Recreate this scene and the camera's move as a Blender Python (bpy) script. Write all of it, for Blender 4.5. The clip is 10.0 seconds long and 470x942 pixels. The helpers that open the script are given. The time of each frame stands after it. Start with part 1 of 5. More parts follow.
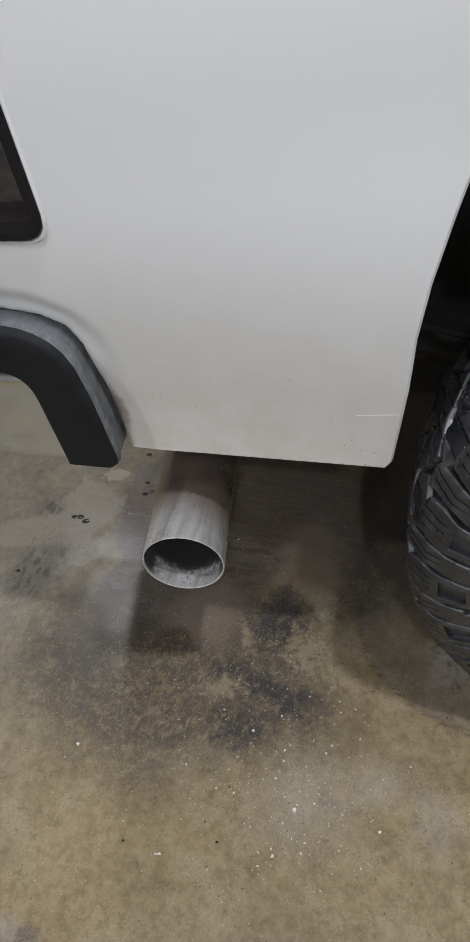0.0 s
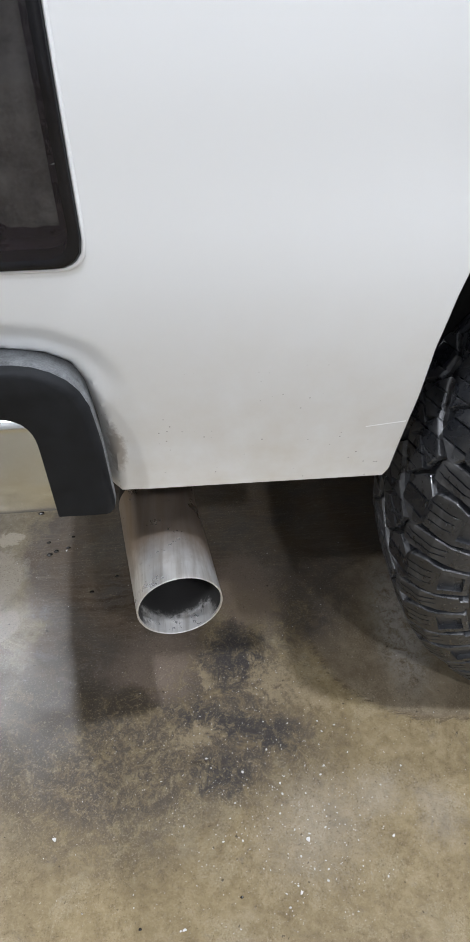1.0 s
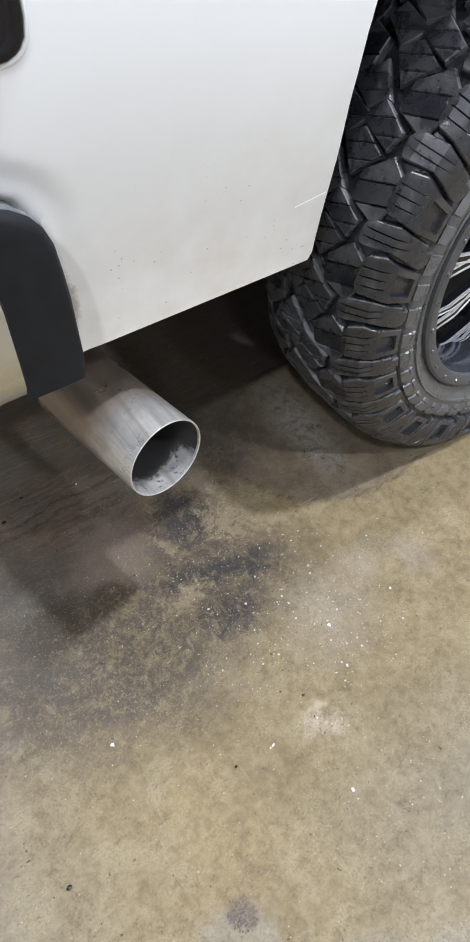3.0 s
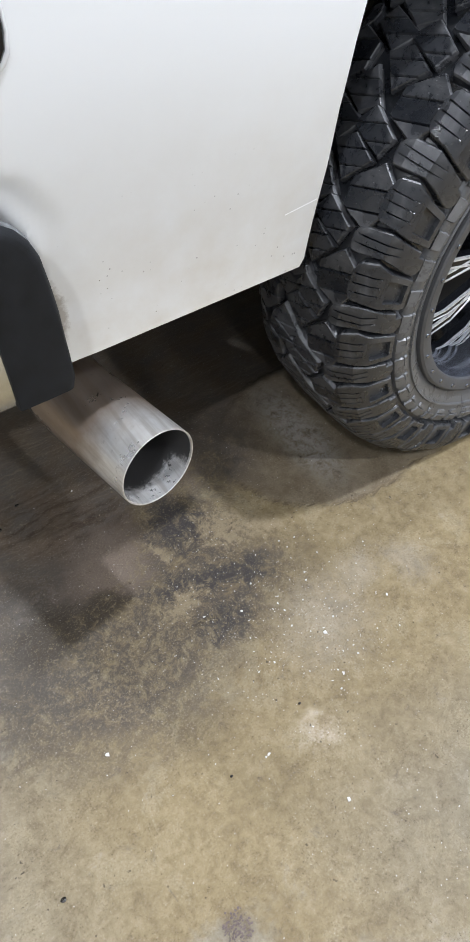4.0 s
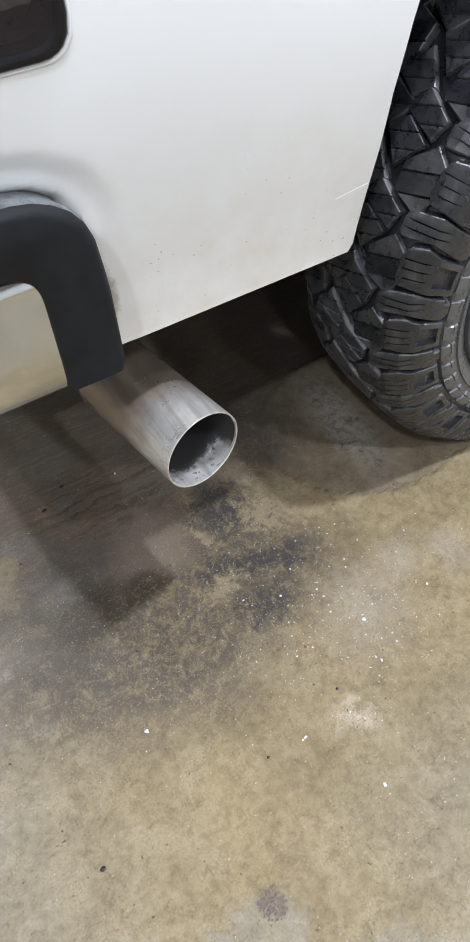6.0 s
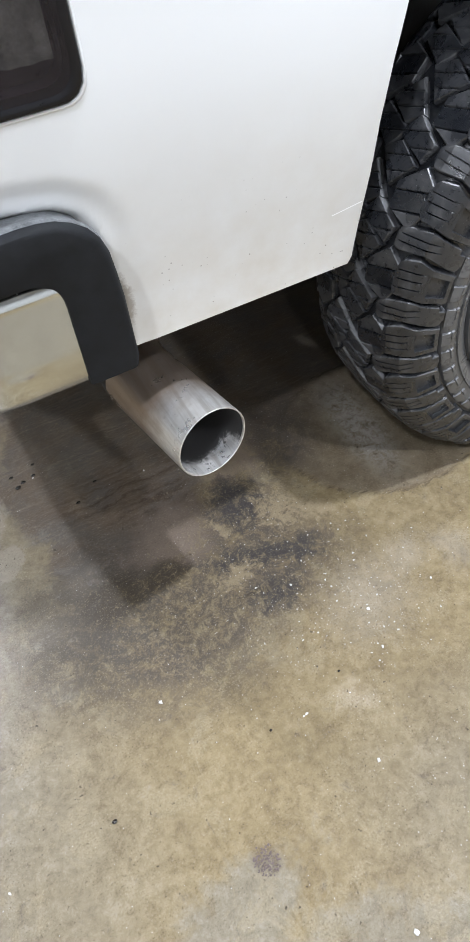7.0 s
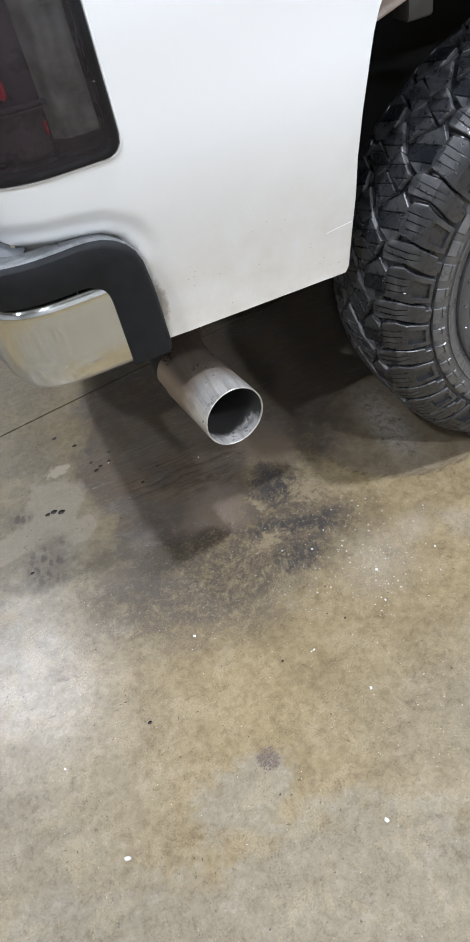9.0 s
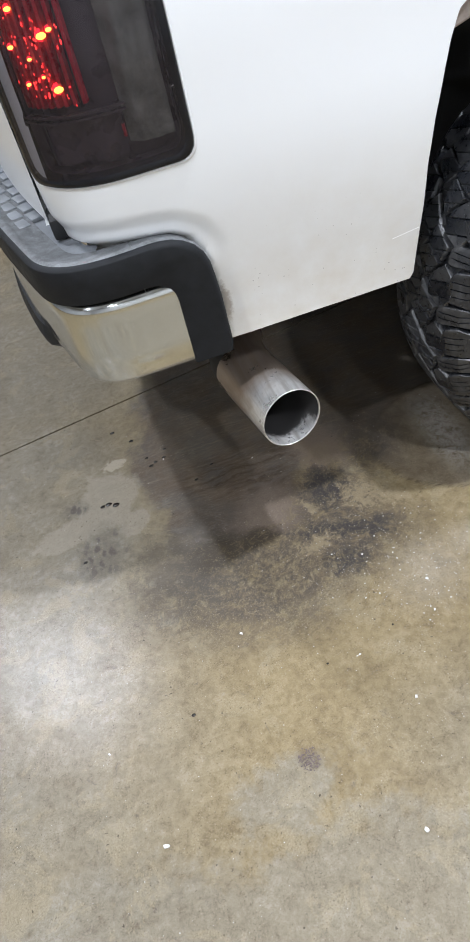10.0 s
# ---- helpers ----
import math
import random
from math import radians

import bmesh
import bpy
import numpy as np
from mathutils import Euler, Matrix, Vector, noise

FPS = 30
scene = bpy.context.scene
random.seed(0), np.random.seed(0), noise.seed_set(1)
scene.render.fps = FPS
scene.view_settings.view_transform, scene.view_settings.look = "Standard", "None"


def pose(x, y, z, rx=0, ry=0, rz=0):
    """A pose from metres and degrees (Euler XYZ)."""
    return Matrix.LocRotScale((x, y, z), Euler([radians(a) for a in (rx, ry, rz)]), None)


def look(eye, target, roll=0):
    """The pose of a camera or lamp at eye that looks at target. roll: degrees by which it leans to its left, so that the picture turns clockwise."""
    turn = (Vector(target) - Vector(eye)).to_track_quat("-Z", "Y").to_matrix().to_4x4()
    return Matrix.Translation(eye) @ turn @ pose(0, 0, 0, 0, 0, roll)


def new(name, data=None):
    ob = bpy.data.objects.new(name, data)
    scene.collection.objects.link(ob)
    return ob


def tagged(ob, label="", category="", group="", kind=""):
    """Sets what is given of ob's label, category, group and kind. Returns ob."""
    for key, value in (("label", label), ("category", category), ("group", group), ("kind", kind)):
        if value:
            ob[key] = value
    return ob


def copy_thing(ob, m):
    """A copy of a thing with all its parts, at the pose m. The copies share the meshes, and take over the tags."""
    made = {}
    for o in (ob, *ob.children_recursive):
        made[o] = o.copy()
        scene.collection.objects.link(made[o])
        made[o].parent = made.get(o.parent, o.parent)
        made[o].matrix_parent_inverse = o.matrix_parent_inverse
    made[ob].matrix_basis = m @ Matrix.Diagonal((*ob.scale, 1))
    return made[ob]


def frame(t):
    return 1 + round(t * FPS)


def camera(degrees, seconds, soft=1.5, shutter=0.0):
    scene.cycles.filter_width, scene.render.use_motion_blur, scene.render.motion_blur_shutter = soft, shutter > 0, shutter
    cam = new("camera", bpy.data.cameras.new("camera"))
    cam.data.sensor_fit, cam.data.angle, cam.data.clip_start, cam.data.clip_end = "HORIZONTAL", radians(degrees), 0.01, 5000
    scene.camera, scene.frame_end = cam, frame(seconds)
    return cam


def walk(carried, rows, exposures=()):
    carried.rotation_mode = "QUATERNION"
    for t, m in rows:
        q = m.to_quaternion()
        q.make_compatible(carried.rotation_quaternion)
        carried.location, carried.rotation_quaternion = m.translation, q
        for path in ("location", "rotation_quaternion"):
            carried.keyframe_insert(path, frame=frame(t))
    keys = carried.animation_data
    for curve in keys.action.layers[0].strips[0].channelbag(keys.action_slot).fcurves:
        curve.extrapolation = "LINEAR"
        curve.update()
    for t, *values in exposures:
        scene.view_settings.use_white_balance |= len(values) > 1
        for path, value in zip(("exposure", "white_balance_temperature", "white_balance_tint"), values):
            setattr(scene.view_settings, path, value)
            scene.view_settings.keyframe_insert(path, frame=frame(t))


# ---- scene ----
cam = camera(37.8, 10.0)
PATH = [
    (0, (0.053, -0.714, 1.38), (-0.484, 0.572, -0.054), -11.7),
    (0.2, (-0.022, -0.740, 1.378), (-0.462, 0.493, -0.118), -11.1),
    (0.5, (-0.131, -0.816, 1.354), (-0.334, 0.52, -0.12), -8.1),
    (0.7, (-0.204, -0.803, 1.375), (-0.243, 0.559, -0.101), -2.7),
    (1, (-0.289, -0.762, 1.37), (-0.195, 0.687, -0.005), -0.8),
    (1.2, (-0.325, -0.709, 1.369), (-0.126, 0.741, 0.021), -1.6),
    (1.5, (-0.372, -0.65, 1.375), (-0.105, 0.804, 0.028), -1.5),
    (1.7, (-0.410, -0.622, 1.354), (-0.040, 0.766, 0.003), 1.1),
    (2, (-0.493, -0.658, 1.302), (0.099, 0.596, -0.138), 1.0),
    (2.2, (-0.553, -0.687, 1.282), (0.052, 0.478, -0.230), -0.7),
    (2.5, (-0.631, -0.703, 1.267), (-0.002, 0.378, -0.294), -1.2),
    (3, (-0.646, -0.726, 1.266), (0.066, 0.309, -0.29), 0.4),
    (3.2, (-0.638, -0.731, 1.260), (0.087, 0.306, -0.295), 0.5),
    (4.5, (-0.623, -0.718, 1.275), (0.065, 0.327, -0.286), -0.9),
    (5, (-0.626, -0.721, 1.274), (0.052, 0.335, -0.283), -1.4),
    (5.5, (-0.626, -0.726, 1.272), (0.035, 0.335, -0.29), -2.0),
    (6, (-0.642, -0.726, 1.271), (-0.037, 0.35, -0.302), -2.8),
    (6.2, (-0.64, -0.732, 1.274), (-0.061, 0.354, -0.302), -3.8),
    (7.3, (-0.607, -0.967, 1.36), (-0.167, 0.27, -0.149), -8.8),
    (7.5, (-0.582, -1.056, 1.384), (-0.197, 0.214, -0.113), -10.7),
    (8, (-0.572, -1.177, 1.395), (-0.3, 0.156, -0.072), -14.3),
    (8.5, (-0.587, -1.19, 1.416), (-0.317, 0.181, -0.015), -14.2),
    (9, (-0.586, -1.211, 1.417), (-0.319, 0.177, 0.002), -14.5),
    (9.5, (-0.598, -1.228, 1.425), (-0.385, 0.187, 0.027), -13.9),
    (9.8, (-0.617, -1.219, 1.435), (-0.455, 0.209, 0.038), -14.6),
    (10, (-0.604, -1.226, 1.424), (-0.464, 0.215, 0.044), -15.5),
]
walk(cam, [(t, look(eye, target, roll)) for t, eye, target, roll in PATH], [(0, -0.66, 6680, 10.5), (0.5, -0.24, 6660, 10), (1.0, -0.22, 6580, 10), (1.2, -0.52, 6570, 10), (1.5, -0.64, 6560, 10), (2.0, -0.56, 6760, 10), (2.5, 0.05, 6550, 10), (3, 0.10, 6480, 9.7), (6, 0.12, 6460, 9.7), (7.5, 0.20, 6450, 9.5), (8, 0.09, 6480, 9.7), (10, 0.10, 6480, 9.7)])

# ---------------------------------------------------------------- room numbers
TURN = 9.2            # the hall stands turned against the truck
CEIL = 5.2
LAMP_Z = 4.5
LAMPS = [(1.10, -0.55, 150), (1.04, 0.44, 60), (-2.42, 2.95, 180), (-2.42, -2.10, 95), (1.04, -3.4, 125), (-2.42, -5.7, 80), (4.5, -1.42, 120), (-5.8, 0.44, 60), (-5.8, -3.9, 80), (4.5, -5.7, 110)]

world = bpy.data.worlds.new("hall_air")
world.use_nodes = True
world.node_tree.nodes["Background"].inputs[0].default_value = (0.8, 0.85, 0.9, 1)
world.node_tree.nodes["Background"].inputs[1].default_value = 0.02
scene.world = world


# ---------------------------------------------------------------- materials
def nodes_of(name):
    m = bpy.data.materials.new(name)
    m.use_nodes = True
    nt = m.node_tree
    return m, nt, nt.nodes["Principled BSDF"]


def nd(nt, kind, **values):
    n = nt.nodes.new(kind)
    for key, value in values.items():
        if key in ("operation", "blend_type", "data_type", "feature", "interpolation_type", "distance", "noise_dimensions", "clamp", "use_clamp"):
            if key == "operation":
                n.operation = value
            elif key == "blend_type":
                n.blend_type = value
            elif key == "data_type":
                n.data_type = value
            elif key == "feature":
                n.feature = value
            elif key == "interpolation_type":
                n.interpolation_type = value
            elif key == "use_clamp":
                n.use_clamp = value
        else:
            n.inputs[key.replace("_", " ")].default_value = value
    return n


def ramp(nt, src, stops):
    """Colour stops over a value; a plain number where all stops are grey."""
    r = nt.nodes.new("ShaderNodeValToRGB")
    number = all(len(c) == 3 and c[0] == c[1] == c[2] for p, c in stops)
    while len(r.color_ramp.elements) < len(stops):
        r.color_ramp.elements.new(0.5)
    for e, (p, c) in zip(r.color_ramp.elements, stops):
        e.position, e.color = p, (*c, c[0] if number else 1)
    nt.links.new(src, r.inputs[0])
    return r.outputs["Alpha"] if number else r.outputs["Color"]


def grey(v):
    return (v, v, v)


def noise_of(nt, scale, detail=4, rough=0.55, coords=None, distortion=0.0):
    n = nd(nt, "ShaderNodeTexNoise", Scale=scale, Detail=detail, Roughness=rough, Distortion=distortion)
    if coords is not None:
        nt.links.new(coords, n.inputs["Vector"])
    return n.outputs["Fac"]


def math2(nt, op, a, b, clamp=False):
    n = nd(nt, "ShaderNodeMath", operation=op, use_clamp=clamp)
    for i, v in ((0, a), (1, b)):
        if isinstance(v, (int, float)):
            n.inputs[i].default_value = v
        else:
            nt.links.new(v, n.inputs[i])
    return n.outputs[0]


def mix(nt, fac, a, b, blend="MIX"):
    n = nt.nodes.new("ShaderNodeMix")
    n.data_type, n.blend_type = "RGBA", blend
    for sock, v in ((n.inputs[0], fac), (n.inputs[6], a), (n.inputs[7], b)):
        if isinstance(v, (int, float)):
            sock.default_value = v
        elif isinstance(v, tuple):
            sock.default_value = (*v, 1)
        else:
            nt.links.new(v, sock)
    return n.outputs[2]


def bump(nt, shader, height, strength=0.2, depth=0.002):
    b = nd(nt, "ShaderNodeBump", Strength=strength, Distance=depth)
    nt.links.new(height, b.inputs["Height"])
    nt.links.new(b.outputs[0], shader.inputs["Normal"])


def plain(name, colour, rough=0.5, metal=0.0, vary=0.25, scale=9.0, fine=180.0, relief=0.15, coat=0.0, depth=0.0006, shine=0.5):
    """A surface with broad stains and fine grain."""
    m, nt, sh = nodes_of(name)
    co = nd(nt, "ShaderNodeTexCoord").outputs["Object"]
    broad, grain = noise_of(nt, scale, 5, 0.6, co), noise_of(nt, fine, 3, 0.6, co)
    both = math2(nt, "ADD", math2(nt, "MULTIPLY", broad, 0.65), math2(nt, "MULTIPLY", grain, 0.35))
    lo, hi = tuple(c * (1 - vary) for c in colour), tuple(min(1, c * (1 + vary)) for c in colour)
    nt.links.new(ramp(nt, both, [(0.3, lo), (0.7, hi)]), sh.inputs["Base Color"])
    nt.links.new(ramp(nt, broad, [(0.3, grey(max(0.02, rough - 0.09))), (0.7, grey(min(1, rough + 0.09)))]), sh.inputs["Roughness"])
    sh.inputs["Metallic"].default_value = metal
    sh.inputs["Coat Weight"].default_value = coat
    sh.inputs["Specular IOR Level"].default_value = shine
    sh.inputs["Coat Roughness"].default_value = 0.05
    if relief:
        bump(nt, sh, grain, relief, depth)
    return m


def paint_white():
    """Worn white body paint: clear coat, road film and painted floor bounce low down, dirt specks."""
    m, nt, sh = nodes_of("white_paint")
    co = nd(nt, "ShaderNodeTexCoord").outputs["Object"]
    sep = nd(nt, "ShaderNodeSeparateXYZ")
    nt.links.new(co, sep.inputs[0])
    low = nd(nt, "ShaderNodeMapRange", From_Min=0.62, From_Max=0.98, To_Min=1.0, To_Max=0.0)
    nt.links.new(sep.outputs["Z"], low.inputs["Value"])
    film = math2(nt, "MULTIPLY", noise_of(nt, 14, 5, 0.6, co), low.outputs[0])
    # beige low down: road film, plus warm floor bounce put into the colour
    base = mix(nt, math2(nt, "MULTIPLY", film, 0.95), (0.77, 0.785, 0.80), (0.54, 0.475, 0.375))
    vor = nd(nt, "ShaderNodeTexVoronoi", Scale=95.0, Randomness=1.0)
    nt.links.new(co, vor.inputs["Vector"])
    dot = ramp(nt, vor.outputs["Distance"], [(0.0, grey(1)), (0.10, grey(1)), (0.14, grey(0))])
    some = ramp(nt, noise_of(nt, 17, 2, 0.5, co), [(0.55, grey(0)), (0.62, grey(1))])
    dots = math2(nt, "MULTIPLY", math2(nt, "MULTIPLY", dot, some), ramp(nt, low.outputs[0], [(0.33, grey(0)), (0.66, grey(1))]))
    base = mix(nt, math2(nt, "MULTIPLY", dots, 0.75), base, (0.12, 0.10, 0.08))
    smudge = nd(nt, "ShaderNodeMapping", Location=(-0.412, 0, 0.705), Scale=(0.028, 1000, 0.10))
    smudge.vector_type = "TEXTURE"
    nt.links.new(co, smudge.inputs["Vector"])
    far = nd(nt, "ShaderNodeVectorMath", operation="LENGTH")
    nt.links.new(smudge.outputs[0], far.inputs[0])
    near = ramp(nt, math2(nt, "ADD", far.outputs["Value"], math2(nt, "MULTIPLY", noise_of(nt, 60, 6, 0.7, co), 0.9)), [(0.75, grey(0.7)), (1.45, grey(0))])
    base = mix(nt, near, base, (0.24, 0.195, 0.15))
    nt.links.new(base, sh.inputs["Base Color"])
    nt.links.new(ramp(nt, film, [(0.0, grey(0.32)), (0.5, grey(0.5))]), sh.inputs["Roughness"])
    sh.inputs["Coat Weight"].default_value = 0.6
    sh.inputs["Coat Roughness"].default_value = 0.12
    bump(nt, sh, noise_of(nt, 5, 2, 0.5, co), 0.05, 0.002)
    return m


def blob(nt, xy, cx, cy, rx, ry, turn=0.0, soft=0.5):
    """1 inside a soft ellipse on the floor, 0 outside."""
    mp = nd(nt, "ShaderNodeMapping", Location=(cx, cy, 0), Rotation=(0, 0, radians(turn)), Scale=(rx, ry, 1))
    mp.vector_type = "TEXTURE"
    nt.links.new(xy, mp.inputs["Vector"])
    ln = nd(nt, "ShaderNodeVectorMath", operation="LENGTH")
    nt.links.new(mp.outputs[0], ln.inputs[0])
    mr = nd(nt, "ShaderNodeMapRange", From_Min=1 - soft, From_Max=1 + soft, To_Min=1.0, To_Max=0.0)
    mr.interpolation_type = "SMOOTHSTEP"
    nt.links.new(ln.outputs["Value"], mr.inputs["Value"])
    return mr.outputs[0]


def union(nt, masks):
    out = masks[0]
    for k in masks[1:]:
        out = math2(nt, "MAXIMUM", out, k)
    return out


def concrete():
    """Sealed, stained shop floor: tan wear, grey patches, soot and oil, grit, pits and scuffs."""
    m, nt, sh = nodes_of("stained_concrete")
    geo = nd(nt, "ShaderNodeNewGeometry").outputs["Position"]

    def warped(scale, amount):
        warp = nd(nt, "ShaderNodeTexNoise", Scale=scale, Detail=8.0, Roughness=0.68)
        nt.links.new(geo, warp.inputs["Vector"])
        off = nd(nt, "ShaderNodeVectorMath", operation="SUBTRACT")
        nt.links.new(warp.outputs["Color"], off.inputs[0])
        off.inputs[1].default_value = (0.5, 0.5, 0.5)
        sc = nd(nt, "ShaderNodeVectorMath", operation="SCALE", Scale=amount)
        nt.links.new(off.outputs[0], sc.inputs[0])
        ad = nd(nt, "ShaderNodeVectorMath", operation="ADD")
        nt.links.new(geo, ad.inputs[0])
        nt.links.new(sc.outputs[0], ad.inputs[1])
        return ad.outputs[0]

    def streaks(turn, long, wide, coords, lo, hi, top, detail=4):
        mp = nd(nt, "ShaderNodeMapping", Location=(turn * 0.1, long * 0.3, 0), Rotation=(0, 0, radians(turn)), Scale=(long, wide, 1))
        nt.links.new(coords, mp.inputs["Vector"])
        return ramp(nt, noise_of(nt, 1.0, detail, 0.68, mp.outputs[0]), [(lo, grey(0)), (hi, grey(top))])

    def torn(mask, grain, bite, edge=0.06, top=1.0):
        """Eat the soft border of a mask away along a noise, leaving a crisp ragged edge."""
        wide = math2(nt, "MULTIPLY", math2(nt, "SUBTRACT", grain, 0.5), bite * 2.6)
        both = math2(nt, "ADD", mask, wide)
        return ramp(nt, both, [(0.5 - edge, grey(0)), (0.5 + edge, grey(top))])

    xy = warped(11.0, 0.14)
    near = warped(26.0, 0.035)
    broad = noise_of(nt, 2.6, 6, 0.6, geo)
    mid = noise_of(nt, 15, 10, 0.70, geo, 0.3)
    clot = noise_of(nt, 52, 9, 0.74, geo, 0.5)
    fine = noise_of(nt, 130, 6, 0.72, geo)
    grit = noise_of(nt, 520, 3, 0.65, geo)
    gran = noise_of(nt, 250, 5, 0.75, geo)
    drift = noise_of(nt, 4.5, 7, 0.66, geo, 0.4)
    both = math2(nt, "ADD", math2(nt, "ADD", math2(nt, "MULTIPLY", mid, 0.32), math2(nt, "MULTIPLY", drift, 0.18)), math2(nt, "MULTIPLY", clot, 0.50))
    tan = ramp(nt, both, [(0.39, (0.168, 0.129, 0.069)), (0.465, (0.222, 0.172, 0.092)), (0.53, (0.272, 0.214, 0.117)), (0.60, (0.325, 0.268, 0.162))])
    cool = ramp(nt, both, [(0.40, (0.165, 0.144, 0.105)), (0.465, (0.212, 0.191, 0.148)), (0.53, (0.245, 0.225, 0.180)), (0.60, (0.315, 0.298, 0.252))])
    # trowelled grey patches with ragged borders
    soft_grey = union(nt, [blob(nt, xy, -1.15, 0.25, 0.42, 0.70, 0, 0.45), blob(nt, xy, -1.35, -0.35, 0.55, 0.6, 0, 0.5), blob(nt, xy, -1.2, 1.5, 1.2, 0.8, 0, 0.4), blob(nt, xy, 0.10, -0.86, 0.40, 0.24, -20, 0.7)])
    front = union(nt, [blob(nt, near, -0.45, -1.32, 0.40, 0.60, 20, 0.22), blob(nt, near, -1.05, -1.22, 0.55, 0.52, 12, 0.22), blob(nt, near, -0.62, -0.68, 0.12, 0.07, 10, 0.9)])
    base = mix(nt, math2(nt, "MULTIPLY", soft_grey, ramp(nt, broad, [(0.25, grey(0.55)), (0.6, grey(0.95))])), tan, cool)
    base = mix(nt, math2(nt, "MULTIPLY", torn(front, mid, 0.8, 0.22), 0.72), base, cool)
    base = mix(nt, ramp(nt, noise_of(nt, 36, 10, 0.78, geo, 0.5), [(0.55, grey(0)), (0.64, grey(0.28))]), base, (0.125, 0.090, 0.044))
    base = mix(nt, math2(nt, "MULTIPLY", ramp(nt, noise_of(nt, 9, 8, 0.72, geo, 0.6), [(0.545, grey(0)), (0.575, grey(1))]), ramp(nt, gran, [(0.42, grey(0.12)), (0.58, grey(0.55))])), base, (0.335, 0.285, 0.185))
    # hairline crazing, only here and there
    craze = nd(nt, "ShaderNodeTexVoronoi", Scale=15.0, Randomness=1.0)
    craze.feature = "DISTANCE_TO_EDGE"
    nt.links.new(warped(16.0, 0.06), craze.inputs["Vector"])
    line = math2(nt, "MULTIPLY", ramp(nt, craze.outputs["Distance"], [(0.004, grey(1)), (0.014, grey(0))]), ramp(nt, noise_of(nt, 7, 3, 0.6, geo), [(0.57, grey(0)), (0.70, grey(0.5))]))
    base = mix(nt, line, base, (0.11, 0.08, 0.045))
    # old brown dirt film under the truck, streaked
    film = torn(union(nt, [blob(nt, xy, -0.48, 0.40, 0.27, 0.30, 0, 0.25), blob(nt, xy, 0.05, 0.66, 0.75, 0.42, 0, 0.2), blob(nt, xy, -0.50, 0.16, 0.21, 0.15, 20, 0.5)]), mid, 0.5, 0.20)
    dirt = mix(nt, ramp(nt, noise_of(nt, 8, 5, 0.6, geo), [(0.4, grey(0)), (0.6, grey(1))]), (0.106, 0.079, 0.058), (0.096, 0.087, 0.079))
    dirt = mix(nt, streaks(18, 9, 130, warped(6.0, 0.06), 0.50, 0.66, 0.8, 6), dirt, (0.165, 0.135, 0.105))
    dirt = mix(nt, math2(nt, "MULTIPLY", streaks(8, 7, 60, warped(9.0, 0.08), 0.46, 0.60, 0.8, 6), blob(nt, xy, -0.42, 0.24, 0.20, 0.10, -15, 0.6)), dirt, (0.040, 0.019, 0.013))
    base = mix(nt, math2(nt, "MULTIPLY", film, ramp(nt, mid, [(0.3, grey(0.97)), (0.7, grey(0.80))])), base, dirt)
    # tyre's cast shadow painted into the floor, with a dark rim and pale dust streak
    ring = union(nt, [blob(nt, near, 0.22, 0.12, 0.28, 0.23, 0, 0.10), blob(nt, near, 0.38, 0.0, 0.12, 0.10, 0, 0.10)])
    tyre_shade = torn(ring, clot, 0.2, 0.25)
    tyre_shade_tint = mix(nt, ramp(nt, mid, [(0.36, grey(0)), (0.62, grey(1))]), (0.112, 0.088, 0.058), (0.205, 0.168, 0.120))
    tyre_shade_tint = mix(nt, math2(nt, "MULTIPLY", blob(nt, near, 0.15, 0.13, 0.050, 0.14, -4, 0.8), ramp(nt, clot, [(0.38, grey(0)), (0.56, grey(1.0))])), tyre_shade_tint, (0.36, 0.35, 0.33))
    base = mix(nt, math2(nt, "MULTIPLY", tyre_shade, 0.80), base, tyre_shade_tint)
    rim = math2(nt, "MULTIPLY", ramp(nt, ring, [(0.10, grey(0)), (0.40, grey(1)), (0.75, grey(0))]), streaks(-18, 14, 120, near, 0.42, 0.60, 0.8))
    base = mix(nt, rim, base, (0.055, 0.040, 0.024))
    # soot below the tailpipe: feathery grey-brown, eaten away in flakes
    # third blob: soot, and the shadow band between pipe and tyre painted in
    soot = union(nt, [blob(nt, xy, -0.54, -0.04, 0.27, 0.17, 20, 0.45), blob(nt, xy, -0.27, 0.02, 0.15, 0.15, 10, 0.55), blob(nt, xy, -0.06, 0.20, 0.10, 0.15, -38, 0.6), blob(nt, xy, -0.31, -0.13, 0.22, 0.12, 0, 0.6), blob(nt, xy, -0.50, -0.16, 0.24, 0.16, 0, 0.6)])
    eaten = noise_of(nt, 27, 12, 0.80, geo, 0.6)
    base = mix(nt, math2(nt, "MULTIPLY", soot, ramp(nt, eaten, [(0.38, grey(0.32)), (0.46, grey(0.62)), (0.49, grey(0.82)), (0.56, grey(0.94))])), base, (0.072, 0.060, 0.050))
    base = mix(nt, math2(nt, "MULTIPLY", torn(blob(nt, xy, -0.68, -0.03, 0.14, 0.14, 0, 0.9), eaten, 1.2, 0.3), 0.5), base, (0.078, 0.070, 0.058))
    # pinkish ground; second blob paints the lit patch between pipe and tyre shadows
    base = mix(nt, math2(nt, "MULTIPLY", torn(union(nt, [blob(nt, xy, -0.42, 0.070, 0.09, 0.075, 20, 0.9), blob(nt, xy, -0.20, 0.26, 0.085, 0.11, 0, 0.6)]), eaten, 0.7, 0.4), 0.72), base, (0.215, 0.168, 0.132))
